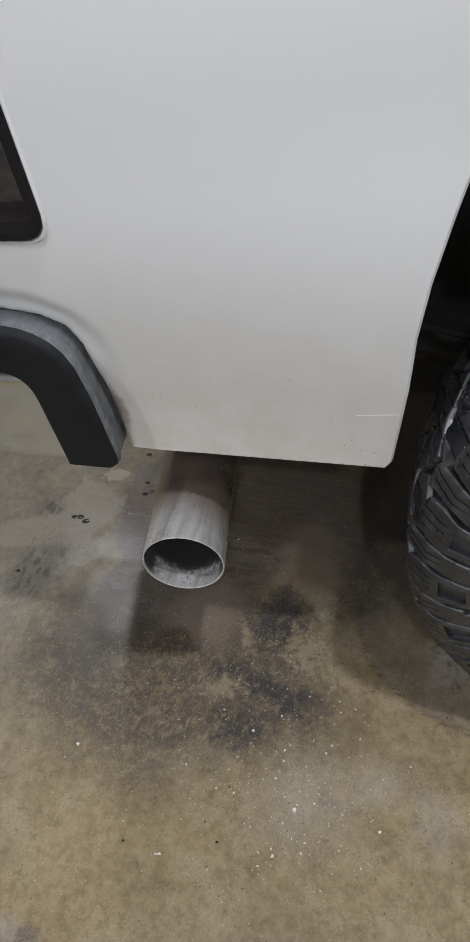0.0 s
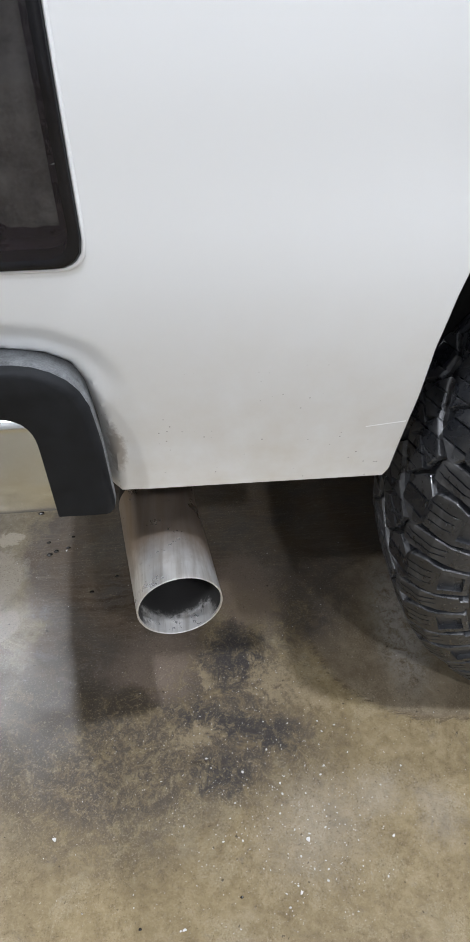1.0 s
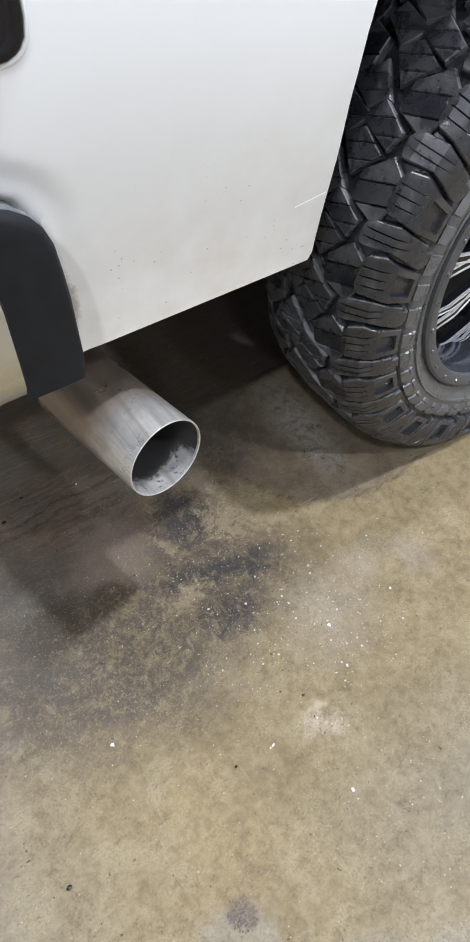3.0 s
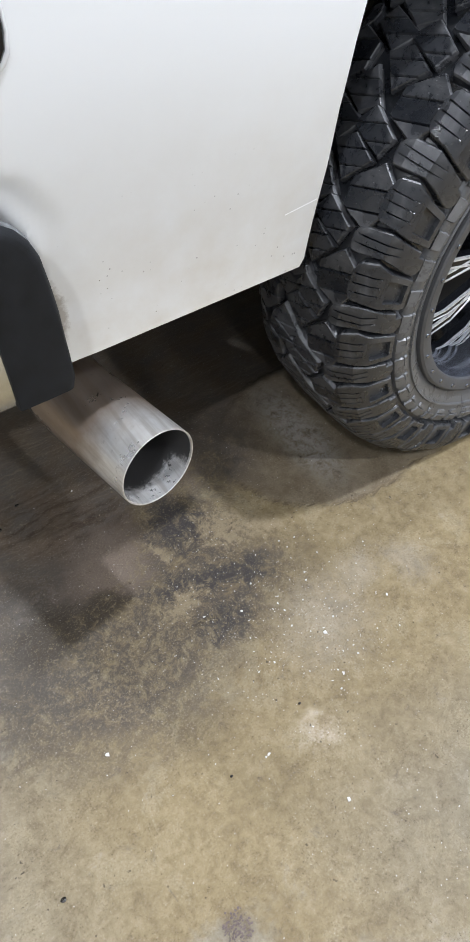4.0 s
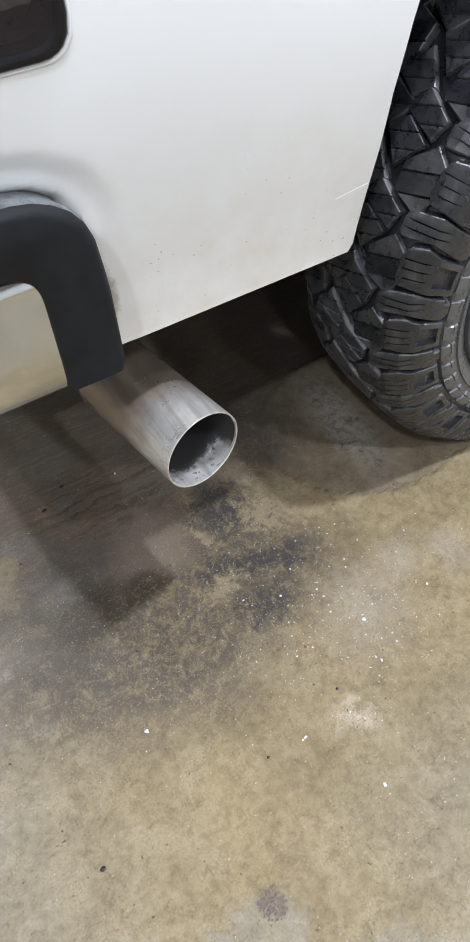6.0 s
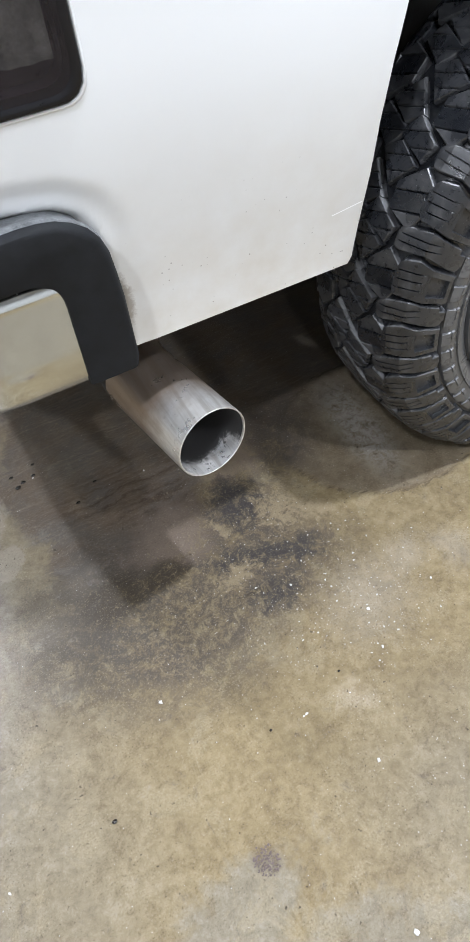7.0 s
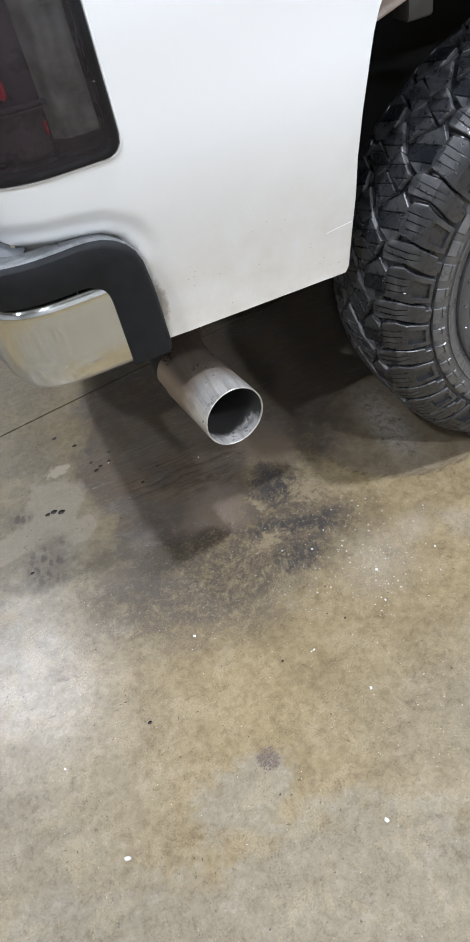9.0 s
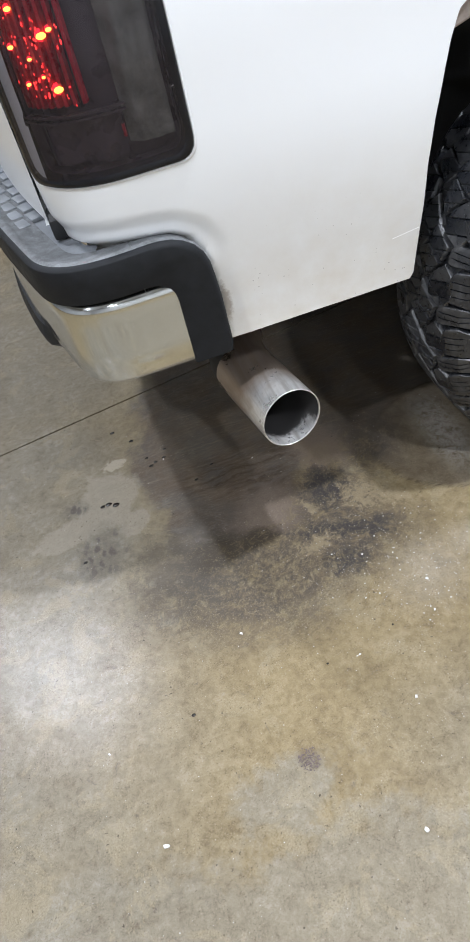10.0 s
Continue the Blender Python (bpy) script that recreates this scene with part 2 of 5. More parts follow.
    black = union(nt, [blob(nt, near, -0.245, -0.085, 0.13, 0.034, -14, 0.95), blob(nt, near, -0.275, -0.190, 0.055, 0.040, 0, 0.95), blob(nt, xy, -0.245, 0.085, 0.065, 0.080, 0, 0.95), blob(nt, near, -0.175, -0.110, 0.06, 0.04, -30, 0.95)])
    base = mix(nt, math2(nt, "MULTIPLY", torn(math2(nt, "MULTIPLY", black, 0.75), eaten, 0.9, 0.26), 0.88), base, (0.038, 0.035, 0.036))
    oil = union(nt, [blob(nt, xy, -0.59, -0.01, 0.07, 0.055, 20, 0.6), blob(nt, xy, -0.48, -0.015, 0.07, 0.03, 10, 0.6), blob(nt, near, -0.323, -0.163, 0.035, 0.006, -10, 0.9)])
    base = mix(nt, math2(nt, "MULTIPLY", torn(oil, clot, 0.4, 0.45), 0.75), base, (0.044, 0.034, 0.022))
    # beige ground that the soot has left bare, and yellowish rubbed strokes
    bare = union(nt, [blob(nt, near, -0.165, 0.010, 0.065, 0.050, -30, 0.95), blob(nt, near, -0.095, -0.03, 0.06, 0.030, -35, 0.95), blob(nt, near, -0.335, -0.105, 0.055, 0.030, 20, 0.95), blob(nt, near, -0.31, 0.025, 0.014, 0.035, 20, 0.9)])
    base = mix(nt, math2(nt, "MULTIPLY", torn(math2(nt, "MULTIPLY", bare, 0.7), clot, 1.0, 0.2), 0.85), base, mix(nt, gran, (0.20, 0.155, 0.092), (0.36, 0.295, 0.19)))
    stroke = union(nt, [blob(nt, near, -0.345, -0.215, 0.085, 0.013, 42, 0.7), blob(nt, near, -0.40, -0.21, 0.07, 0.008, 38, 0.7), blob(nt, near, -0.47, -0.19, 0.07, 0.010, 40, 0.9)])
    rub = streaks(-48, 95, 22, warped(14.0, 0.05), 0.46, 0.56, 1.0, 9)
    base = mix(nt, math2(nt, "MULTIPLY", torn(stroke, clot, 0.7, 0.35), math2(nt, "MULTIPLY", rub, 0.5)), base, (0.275, 0.226, 0.135))
    flakes = torn(math2(nt, "MULTIPLY", blob(nt, xy, -0.45, -0.13, 0.24, 0.13, 20, 0.9), 0.40), noise_of(nt, 85, 9, 0.8, geo, 0.8), 1.6, 0.10)
    base = mix(nt, math2(nt, "MULTIPLY", flakes, 0.6), base, (0.235, 0.19, 0.115))
    # pale worn patch with a tread print beside it
    wear_or_glint = union(nt, [blob(nt, near, -0.850, 0.325, 0.095, 0.12, -25, 0.4), blob(nt, near, -0.98, 0.235, 0.10, 0.055, 12, 0.4), blob(nt, near, -0.79, 0.20, 0.05, 0.05, 0, 0.4)])
    base = mix(nt, math2(nt, "MULTIPLY", torn(wear_or_glint, mid, 0.9, 0.18), 0.75), base, mix(nt, clot, (0.25, 0.224, 0.172), (0.39, 0.352, 0.282)))
    base = mix(nt, math2(nt, "MULTIPLY", torn(blob(nt, near, -0.808, 0.470, 0.036, 0.022, 8, 0.7), clot, 0.9, 0.15), 0.85), base, (0.40, 0.36, 0.28))
    lugs = nd(nt, "ShaderNodeTexVoronoi", Scale=38.0, Randomness=0.8)
    mp = nd(nt, "ShaderNodeMapping", Rotation=(0, 0, radians(24)), Scale=(1.4, 0.62, 1))
    nt.links.new(near, mp.inputs["Vector"])
    nt.links.new(mp.outputs[0], lugs.inputs["Vector"])
    prints = math2(nt, "MULTIPLY", union(nt, [blob(nt, near, -0.895, 0.125, 0.065, 0.095, -10, 0.5), blob(nt, near, -0.955, 0.330, 0.04, 0.03, 0, 0.5)]), ramp(nt, lugs.outputs["Distance"], [(0.36, grey(0.85)), (0.56, grey(0.3))]))
    base = mix(nt, prints, base, (0.090, 0.078, 0.068))
    base = mix(nt, math2(nt, "MULTIPLY", blob(nt, near, -0.556, -0.624, 0.024, 0.026, 0, 0.5), 0.35), base, (0.085, 0.062, 0.052))
    # spray specks and thin white dust
    vor = nd(nt, "ShaderNodeTexVoronoi", Scale=95.0, Randomness=1.0)
    nt.links.new(geo, vor.inputs["Vector"])
    speck = ramp(nt, vor.outputs["Distance"], [(0.08, grey(1)), (0.15, grey(0))])
    spray = union(nt, [blob(nt, xy, -0.12, -0.30, 0.18, 0.15, 40, 0.6), blob(nt, xy, -0.24, -0.20, 0.26, 0.26, 0, 0.8), blob(nt, xy, -0.24, -0.64, 0.12, 0.16, 0, 0.7)])
    base = mix(nt, math2(nt, "MULTIPLY", math2(nt, "MULTIPLY", speck, spray), ramp(nt, noise_of(nt, 45, 2, 0.5, geo), [(0.50, grey(0)), (0.55, grey(0.85))])), base, (0.66, 0.64, 0.61))
    dust = union(nt, [blob(nt, xy, -0.11, -0.30, 0.10, 0.075, 30, 0.98), blob(nt, xy, 0.007, -0.241, 0.06, 0.04, 20, 0.98), blob(nt, xy, 0.12, -0.285, 0.04, 0.05, 0, 0.98)])
    base = mix(nt, torn(dust, gran, 1.1, 0.45, 0.22), base, (0.40, 0.39, 0.385))
    # scratches, grit light and dark, and pits
    for ang, long, wide, off in ((24, 13, 330, 0.0), (-38, 12, 360, 3.7), (80, 15, 340, 8.1)):
        patchy = ramp(nt, noise_of(nt, 6 + off, 3, 0.5, geo), [(0.47, grey(0)), (0.58, grey(1))])
        base = mix(nt, math2(nt, "MULTIPLY", streaks(ang, long, wide, warped(5.0, 0.12), 0.67, 0.72, 0.5, 3), patchy), base, (0.40, 0.355, 0.28) if ang > 0 else (0.07, 0.052, 0.032))
    where = ramp(nt, noise_of(nt, 11, 4, 0.6, geo), [(0.40, grey(0.25)), (0.58, grey(1))])
    base = mix(nt, math2(nt, "MULTIPLY", where, ramp(nt, gran, [(0.36, grey(0.55)), (0.44, grey(0))])), base, (0.07, 0.050, 0.026))
    base = mix(nt, math2(nt, "MULTIPLY", where, ramp(nt, gran, [(0.57, grey(0)), (0.66, grey(0.42))])), base, (0.44, 0.385, 0.28))
    base = mix(nt, ramp(nt, grit, [(0.28, grey(0.65)), (0.35, grey(0))]), base, (0.07, 0.052, 0.032))
    base = mix(nt, ramp(nt, fine, [(0.33, grey(0.6)), (0.40, grey(0))]), base, (0.080, 0.058, 0.032))
    glint = nd(nt, "ShaderNodeTexVoronoi", Scale=120.0, Randomness=1.0)
    nt.links.new(geo, glint.inputs["Vector"])
    lights = math2(nt, "MULTIPLY", ramp(nt, glint.outputs["Distance"], [(0.07, grey(1)), (0.12, grey(0))]), ramp(nt, noise_of(nt, 60, 1, 0.5, geo), [(0.62, grey(0)), (0.66, grey(0.9))]))
    base = mix(nt, lights, base, (0.62, 0.60, 0.56))
    pit = nd(nt, "ShaderNodeTexVoronoi", Scale=42.0, Randomness=1.0)
    nt.links.new(near, pit.inputs["Vector"])
    pits = math2(nt, "MULTIPLY", ramp(nt, pit.outputs["Distance"], [(0.06, grey(1)), (0.10, grey(0))]), ramp(nt, noise_of(nt, 9, 2, 0.5, geo), [(0.46, grey(0)), (0.54, grey(1))]))
    base = mix(nt, math2(nt, "MULTIPLY", pits, 0.8), base, (0.045, 0.034, 0.022))
    base = mix(nt, 1.0, base, (0.825, 0.805, 0.79), "MULTIPLY")
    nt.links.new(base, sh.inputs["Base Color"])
    # sealer left in places: shiny there, matt where it has worn off
    shine = union(nt, [math2(nt, "MULTIPLY", union(nt, [blob(nt, xy, -1.10, -0.05, 0.36, 0.62, 0, 0.35), blob(nt, near, -0.72, 0.02, 0.21, 0.30, 0, 0.35), blob(nt, xy, -1.3, 1.0, 0.9, 0.7, 0, 0.4)]), 0.60),
                       math2(nt, "MULTIPLY", blob(nt, near, -0.261, -0.460, 0.034, 0.030, 0, 0.9), ramp(nt, clot, [(0.46, grey(0.1)), (0.56, grey(1.0))]))])
    sheen = ramp(nt, shine, [(0.0, grey(0)), (1.0, grey(1))])
    nt.links.new(ramp(nt, sheen, [(0.0, grey(0.25)), (1.0, grey(0.32))]), sh.inputs["Specular IOR Level"])
    nt.links.new(ramp(nt, sheen, [(0.0, grey(0.70)), (1.0, grey(0.58))]), sh.inputs["Roughness"])
    nt.links.new(math2(nt, "ADD", math2(nt, "MULTIPLY", math2(nt, "MULTIPLY", sheen, ramp(nt, mid, [(0.40, grey(0.35)), (0.60, grey(1))])), 0.72), 0.02), sh.inputs["Coat Weight"])
    ro = ramp(nt, math2(nt, "ADD", math2(nt, "MULTIPLY", mid, 0.6), math2(nt, "MULTIPLY", fine, 0.4)), [(0.35, grey(0.10)), (0.65, grey(0.22))])
    nt.links.new(math2(nt, "ADD", ro, math2(nt, "MULTIPLY", film, 0.10)), sh.inputs["Coat Roughness"])
    rings = None
    for cx, cy, rad in ((-0.960, -0.275, 0.10), (-0.34, -0.98, 0.11), (-0.80, -0.86, 0.12)):
        mp = nd(nt, "ShaderNodeMapping", Location=(-cx, -cy, 0))
        nt.links.new(geo, mp.inputs["Vector"])
        wave = nd(nt, "ShaderNodeTexWave", Scale=42.0, Distortion=8.0, Detail=5.0, Detail_Scale=1.6)
        wave.wave_type, wave.rings_direction = "RINGS", "SPHERICAL"
        nt.links.new(mp.outputs[0], wave.inputs["Vector"])
        one = math2(nt, "MULTIPLY", wave.outputs["Fac"], blob(nt, xy, cx, cy, rad, rad, 0, 0.5))
        rings = one if rings is None else math2(nt, "ADD", rings, one)
    h = math2(nt, "ADD", math2(nt, "MULTIPLY", rings, 0.22), math2(nt, "MULTIPLY", grit, 0.35))
    h = math2(nt, "ADD", h, math2(nt, "ADD", math2(nt, "MULTIPLY", fine, 0.8), math2(nt, "MULTIPLY", mid, 1.2)))
    bump(nt, sh, h, 0.35, 0.0016)
    lacquer = nd(nt, "ShaderNodeBump", Strength=0.26, Distance=0.0016)
    nt.links.new(math2(nt, "ADD", math2(nt, "MULTIPLY", rings, 0.09), math2(nt, "ADD", math2(nt, "MULTIPLY", fine, 1.0), math2(nt, "MULTIPLY", clot, 0.9))), lacquer.inputs["Height"])
    nt.links.new(lacquer.outputs[0], sh.inputs["Coat Normal"])
    return m


def steel_pipe(name, sooty):
    """Brushed stainless, heat tint and painted body shade up the pipe; sooty: flaked soot and painted shade in the
    bore.
    """
    m, nt, sh = nodes_of(name)
    co = nd(nt, "ShaderNodeTexCoord").outputs["Object"]
    mp = nd(nt, "ShaderNodeMapping", Scale=(260, 22, 260))
    nt.links.new(co, mp.inputs["Vector"])
    brush = noise_of(nt, 1.0, 3, 0.6, mp.outputs[0])
    cloud = noise_of(nt, 16, 6, 0.62, co)
    base = mix(nt, ramp(nt, cloud, [(0.35, grey(0)), (0.72, grey(1))]), (0.92, 0.915, 0.91), (0.74, 0.71, 0.67))
    lines = nd(nt, "ShaderNodeMapping", Scale=(75, 4, 75))
    nt.links.new(co, lines.inputs["Vector"])
    base = mix(nt, ramp(nt, noise_of(nt, 1.0, 4, 0.6, lines.outputs[0]), [(0.40, grey(0.55)), (0.58, grey(0))]), base, (0.46, 0.42, 0.37))
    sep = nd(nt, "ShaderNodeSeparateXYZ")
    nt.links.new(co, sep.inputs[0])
    # browner up the pipe: heat tint, darkened in colour for the body's shadow
    heat_shade = nd(nt, "ShaderNodeMapRange", From_Min=-0.02, From_Max=0.05, To_Min=0.0, To_Max=0.85)
    nt.links.new(math2(nt, "ADD", sep.outputs["Y"], math2(nt, "MULTIPLY", cloud, 0.06)), heat_shade.inputs["Value"])
    base = mix(nt, heat_shade.outputs[0], base, (0.27, 0.19, 0.13))
    spots = ramp(nt, noise_of(nt, 70, 5, 0.7, co), [(0.62, grey(0)), (0.74, grey(0.6))])
    base = mix(nt, spots, base, (0.20, 0.18, 0.16))
    metal = ramp(nt, cloud, [(0.3, grey(0.80)), (0.7, grey(0.60))])
    rough = ramp(nt, cloud, [(0.3, grey(0.24)), (0.7, grey(0.36))])
    if sooty:
        # soot flakes on the lip; the bore's shaded depth and roof painted soot-black
        depth = nd(nt, "ShaderNodeVectorMath", operation="DOT_PRODUCT")
        nt.links.new(co, depth.inputs[0])
        depth.inputs[1].default_value = (-0.1645, 0.9857, -0.036)
        rag = math2(nt, "MULTIPLY", math2(nt, "SUBTRACT", noise_of(nt, 30, 6, 0.7, co), 0.5), 0.06)
        deep = ramp(nt, math2(nt, "ADD", math2(nt, "ADD", depth.outputs["Value"], rag), 0.0465), [(0.026, grey(0)), (0.044, grey(1))])
        roof = ramp(nt, math2(nt, "ADD", sep.outputs["Z"], rag), [(0.378, grey(0)), (0.400, grey(1))])
        flake_shade_mask = math2(nt, "MAXIMUM", ramp(nt, noise_of(nt, 60, 7, 0.72, co), [(0.57, grey(0)), (0.60, grey(0.9))]), math2(nt, "MAXIMUM", deep, roof))
        base = mix(nt, flake_shade_mask, base, (0.030, 0.028, 0.027))
        rough = mix(nt, flake_shade_mask, rough, grey(0.85))
        metal = mix(nt, flake_shade_mask, metal, grey(0.0))
    nt.links.new(base, sh.inputs["Base Color"])
    nt.links.new(metal, sh.inputs["Metallic"])
    nt.links.new(rough, sh.inputs["Roughness"])
    bump(nt, sh, brush, 0.12, 0.0004)
    return m


def rubber():
    """Black rubber, rubbed dull on the blocks, painted edge glints, greyer with dust on the sidewall, pale grit specks.
    """
    m, nt, sh = nodes_of("tyre_rubber")
    co = nd(nt, "ShaderNodeTexCoord").outputs["Object"]
    dust, grain = noise_of(nt, 26, 7, 0.72, co, 0.6), noise_of(nt, 380, 3, 0.6, co)
    flat = nd(nt, "ShaderNodeVectorMath", operation="MULTIPLY")
    flat.inputs[1].default_value = (1, 0, 1)
    nt.links.new(co, flat.inputs[0])
    rad = nd(nt, "ShaderNodeVectorMath", operation="LENGTH")
    nt.links.new(flat.outputs[0], rad.inputs[0])
    side = ramp(nt, rad.outputs["Value"], [(0.395, grey(0.34)), (0.410, grey(0.13)), (0.455, grey(0.045)), (0.490, grey(0.0)), (0.505, grey(0.0))])
    amount = math2(nt, "ADD", ramp(nt, dust, [(0.54, grey(0)), (0.66, grey(0.13))]), side, True)
    base = mix(nt, amount, (0.013, 0.0145, 0.018), (0.24, 0.242, 0.246))
    # block edges lightened in the colour to stand for their glints
    wear_or_glint = ramp(nt, nd(nt, "ShaderNodeNewGeometry").outputs["Pointiness"], [(0.55, grey(0)), (0.65, grey(0.6))])
    base = mix(nt, math2(nt, "MULTIPLY", wear_or_glint, ramp(nt, dust, [(0.42, grey(0.2)), (0.60, grey(1))])), base, (0.20, 0.20, 0.205))
    vor = nd(nt, "ShaderNodeTexVoronoi", Scale=150.0, Randomness=1.0)
    nt.links.new(co, vor.inputs["Vector"])
    specks = math2(nt, "MULTIPLY", ramp(nt, vor.outputs["Distance"], [(0.07, grey(1)), (0.14, grey(0))]), ramp(nt, noise_of(nt, 40, 2, 0.5, co), [(0.56, grey(0)), (0.62, grey(0.7))]))
    base = mix(nt, specks, base, (0.42, 0.42, 0.42))
    nt.links.new(base, sh.inputs["Base Color"])
    nt.links.new(ramp(nt, dust, [(0.38, grey(0.20)), (0.62, grey(0.50))]), sh.inputs["Roughness"])
    sh.inputs["Specular IOR Level"].default_value = 0.7
    bump(nt, sh, grain, 0.2, 0.0006)
    return m


def glowing(name, colour, power):
    m, nt, sh = nodes_of(name)
    sh.inputs["Base Color"].default_value = (*colour, 1)
    sh.inputs["Emission Color"].default_value = (*colour, 1)
    sh.inputs["Emission Strength"].default_value = power
    return m


def smoked_glass():
    m, nt, sh = nodes_of("smoked_lens")
    sh.inputs["Base Color"].default_value = (0.045, 0.040, 0.044, 1)
    sh.inputs["Roughness"].default_value = 0.06
    tr = nd(nt, "ShaderNodeBsdfTransparent", Color=(0.74, 0.72, 0.75, 1))
    mx = nt.nodes.new("ShaderNodeMixShader")
    mx.inputs[0].default_value = 0.36
    out = nt.nodes["Material Output"]
    nt.links.new(tr.outputs[0], mx.inputs[1])
    nt.links.new(sh.outputs[0], mx.inputs[2])
    nt.links.new(mx.outputs[0], out.inputs[0])
    return m


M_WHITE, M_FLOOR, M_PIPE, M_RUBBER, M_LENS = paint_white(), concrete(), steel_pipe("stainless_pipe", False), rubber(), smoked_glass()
M_BORE = steel_pipe("sooty_shaded_bore", True)
M_PLASTIC = plain("textured_black_plastic", (0.013, 0.014, 0.016), 0.62, 0, 0.5, 30, 900, 0.35, shine=0.2)
M_DUST = plain("dusty_plastic_edge", (0.14, 0.147, 0.154), 0.6, 0, 0.75, 45, 400, 0.4)
M_PAD = plain("dusty_black_pad", (0.22, 0.235, 0.255), 0.5, 0, 0.4, 16, 500, 0.3)
M_GLOSS = plain("gloss_black", (0.010, 0.010, 0.012), 0.14, 0, 0.3, 30, 300, 0.05, shine=0.3)
M_CHROME = plain("dulled_chrome", (0.70, 0.725, 0.74), 0.12, 1.0, 0.06, 14, 220, 0.03)
M_UNDER = plain("grimy_frame_black", (0.020, 0.019, 0.018), 0.75, 0, 0.4, 9, 120, 0.3)
M_LINER = plain("liner_black", (0.016, 0.016, 0.017), 0.7, 0, 0.4, 12, 160, 0.3)
M_FLANGE = plain("dusty_inner_flange", (0.42, 0.36, 0.33), 0.6, 0, 0.2, 30, 200, 0.1)
M_BRACKET = plain("dusty_bracket", (0.045, 0.043, 0.042), 0.6, 0, 0.4, 30, 300, 0.2)
M_SOOT = plain("pipe_soot", (0.035, 0.033, 0.031), 0.85, 0.1, 0.5, 40, 260, 0.3)
M_RIM = plain("rim_black", (0.012, 0.013, 0.016), 0.22, 0.0, 0.3, 30, 300, 0.03)
M_BARREL = plain("polished_dark_barrel", (0.27, 0.29, 0.34), 0.17, 0.9, 0.2, 25, 300, 0.03)
M_LIP = plain("dusty_rim_lip", (0.085, 0.087, 0.092), 0.48, 0.2, 0.3, 30, 300, 0.05)
M_SCRATCH = plain("bare_scratch", (0.93, 0.93, 0.93), 0.35, 0, 0.03, 60, 300, 0.05)
M_MILLED = plain("milled_alloy", (0.72, 0.73, 0.75), 0.3, 0.35, 0.1, 60, 500, 0.05)
M_RED = plain("red_reflector", (0.42, 0.012, 0.035), 0.3, 0.1, 0.3, 60, 300, 0.1)
M_HOUSING = plain("lamp_housing", (0.085, 0.066, 0.080), 0.3, 0.4, 0.3, 30, 300, 0.05)
M_SILVER = plain("grey_reflector", (0.155, 0.158, 0.138), 0.4, 0.0, 0.7, 30, 300, 0.05)
M_LED = glowing("red_led", (1.0, 0.03, 0.03), 4.0)
M_OPTIC = glowing("red_optic", (1.0, 0.012, 0.03), 3.2)
M_CORE = glowing("led_core", (1.0, 0.42, 0.05), 9.0)
M_CHIP = plain("white_paint_flake", (0.56, 0.55, 0.53), 0.6, 0, 0.1, 60, 300, 0.2)
M_CRUMB = plain("pale_grit", (0.46, 0.45, 0.43), 0.7, 0, 0.3, 60, 300, 0.2)
M_DROP = plain("oil_drop", (0.018, 0.014, 0.010), 0.28, 0, 0.3, 60, 300, 0.0)
M_CLOD = plain("dried_mud", (0.115, 0.088, 0.080), 0.9, 0, 0.4, 60, 300, 0.5, depth=0.002)
M_WALL = plain("wall_panel", (0.55, 0.56, 0.56), 0.5, 0, 0.05, 1.5, 60, 0.05)
M_CEIL = plain("ceiling_panel", (0.50, 0.51, 0.52), 0.6, 0, 0.05, 1.5, 60, 0.05)
M_DOOR = plain("door_panel", (0.72, 0.73, 0.72), 0.4, 0, 0.05, 2.5, 60, 0.05)
M_FIXTURE = plain("lamp_metal", (0.35, 0.35, 0.36), 0.4, 0.6, 0.1, 8, 100, 0.05)
M_DIFFUSER = glowing("lamp_diffuser", (1.0, 0.97, 0.93), 6.0)


# ---------------------------------------------------------------- mesh helpers
def finish(bm, name, material, angle=32):
    bmesh.ops.recalc_face_normals(bm, faces=bm.faces)
    me = bpy.data.meshes.new(name)
    bm.to_mesh(me)
    bm.free()
    for mt in material if isinstance(material, (list, tuple)) else [material]:
        me.materials.append(mt)
    me.polygons.foreach_set("use_smooth", [True] * len(me.polygons))
    me.set_sharp_from_angle(angle=radians(angle))
    return me


def part(name, bm, material, parent=None, label="", angle=32):
    ob = new(name, finish(bm, name, material, angle))
    ob.parent = parent
    if label:
        tagged(ob, label)
    return ob


def thing(name, label, category, group="", kind="", at=(0, 0, 0)):
    ob = new(name)
    ob.location = at
    ob.empty_display_size = 0.1
    return tagged(ob, label, category, group, kind)


def grid(bm, rows, close_u=False, close_v=False):
    """Quads over rows of points."""
    vs = [[bm.verts.new(p) for p in row] for row in rows]
    nr, nc = len(vs), len(vs[0])
    for i in range(nr if close_v else nr - 1):
        for j in range(nc if close_u else nc - 1):
            bm.faces.new((vs[i][j], vs[i][(j + 1) % nc], vs[(i + 1) % nr][(j + 1) % nc], vs[(i + 1) % nr][j]))
    return vs


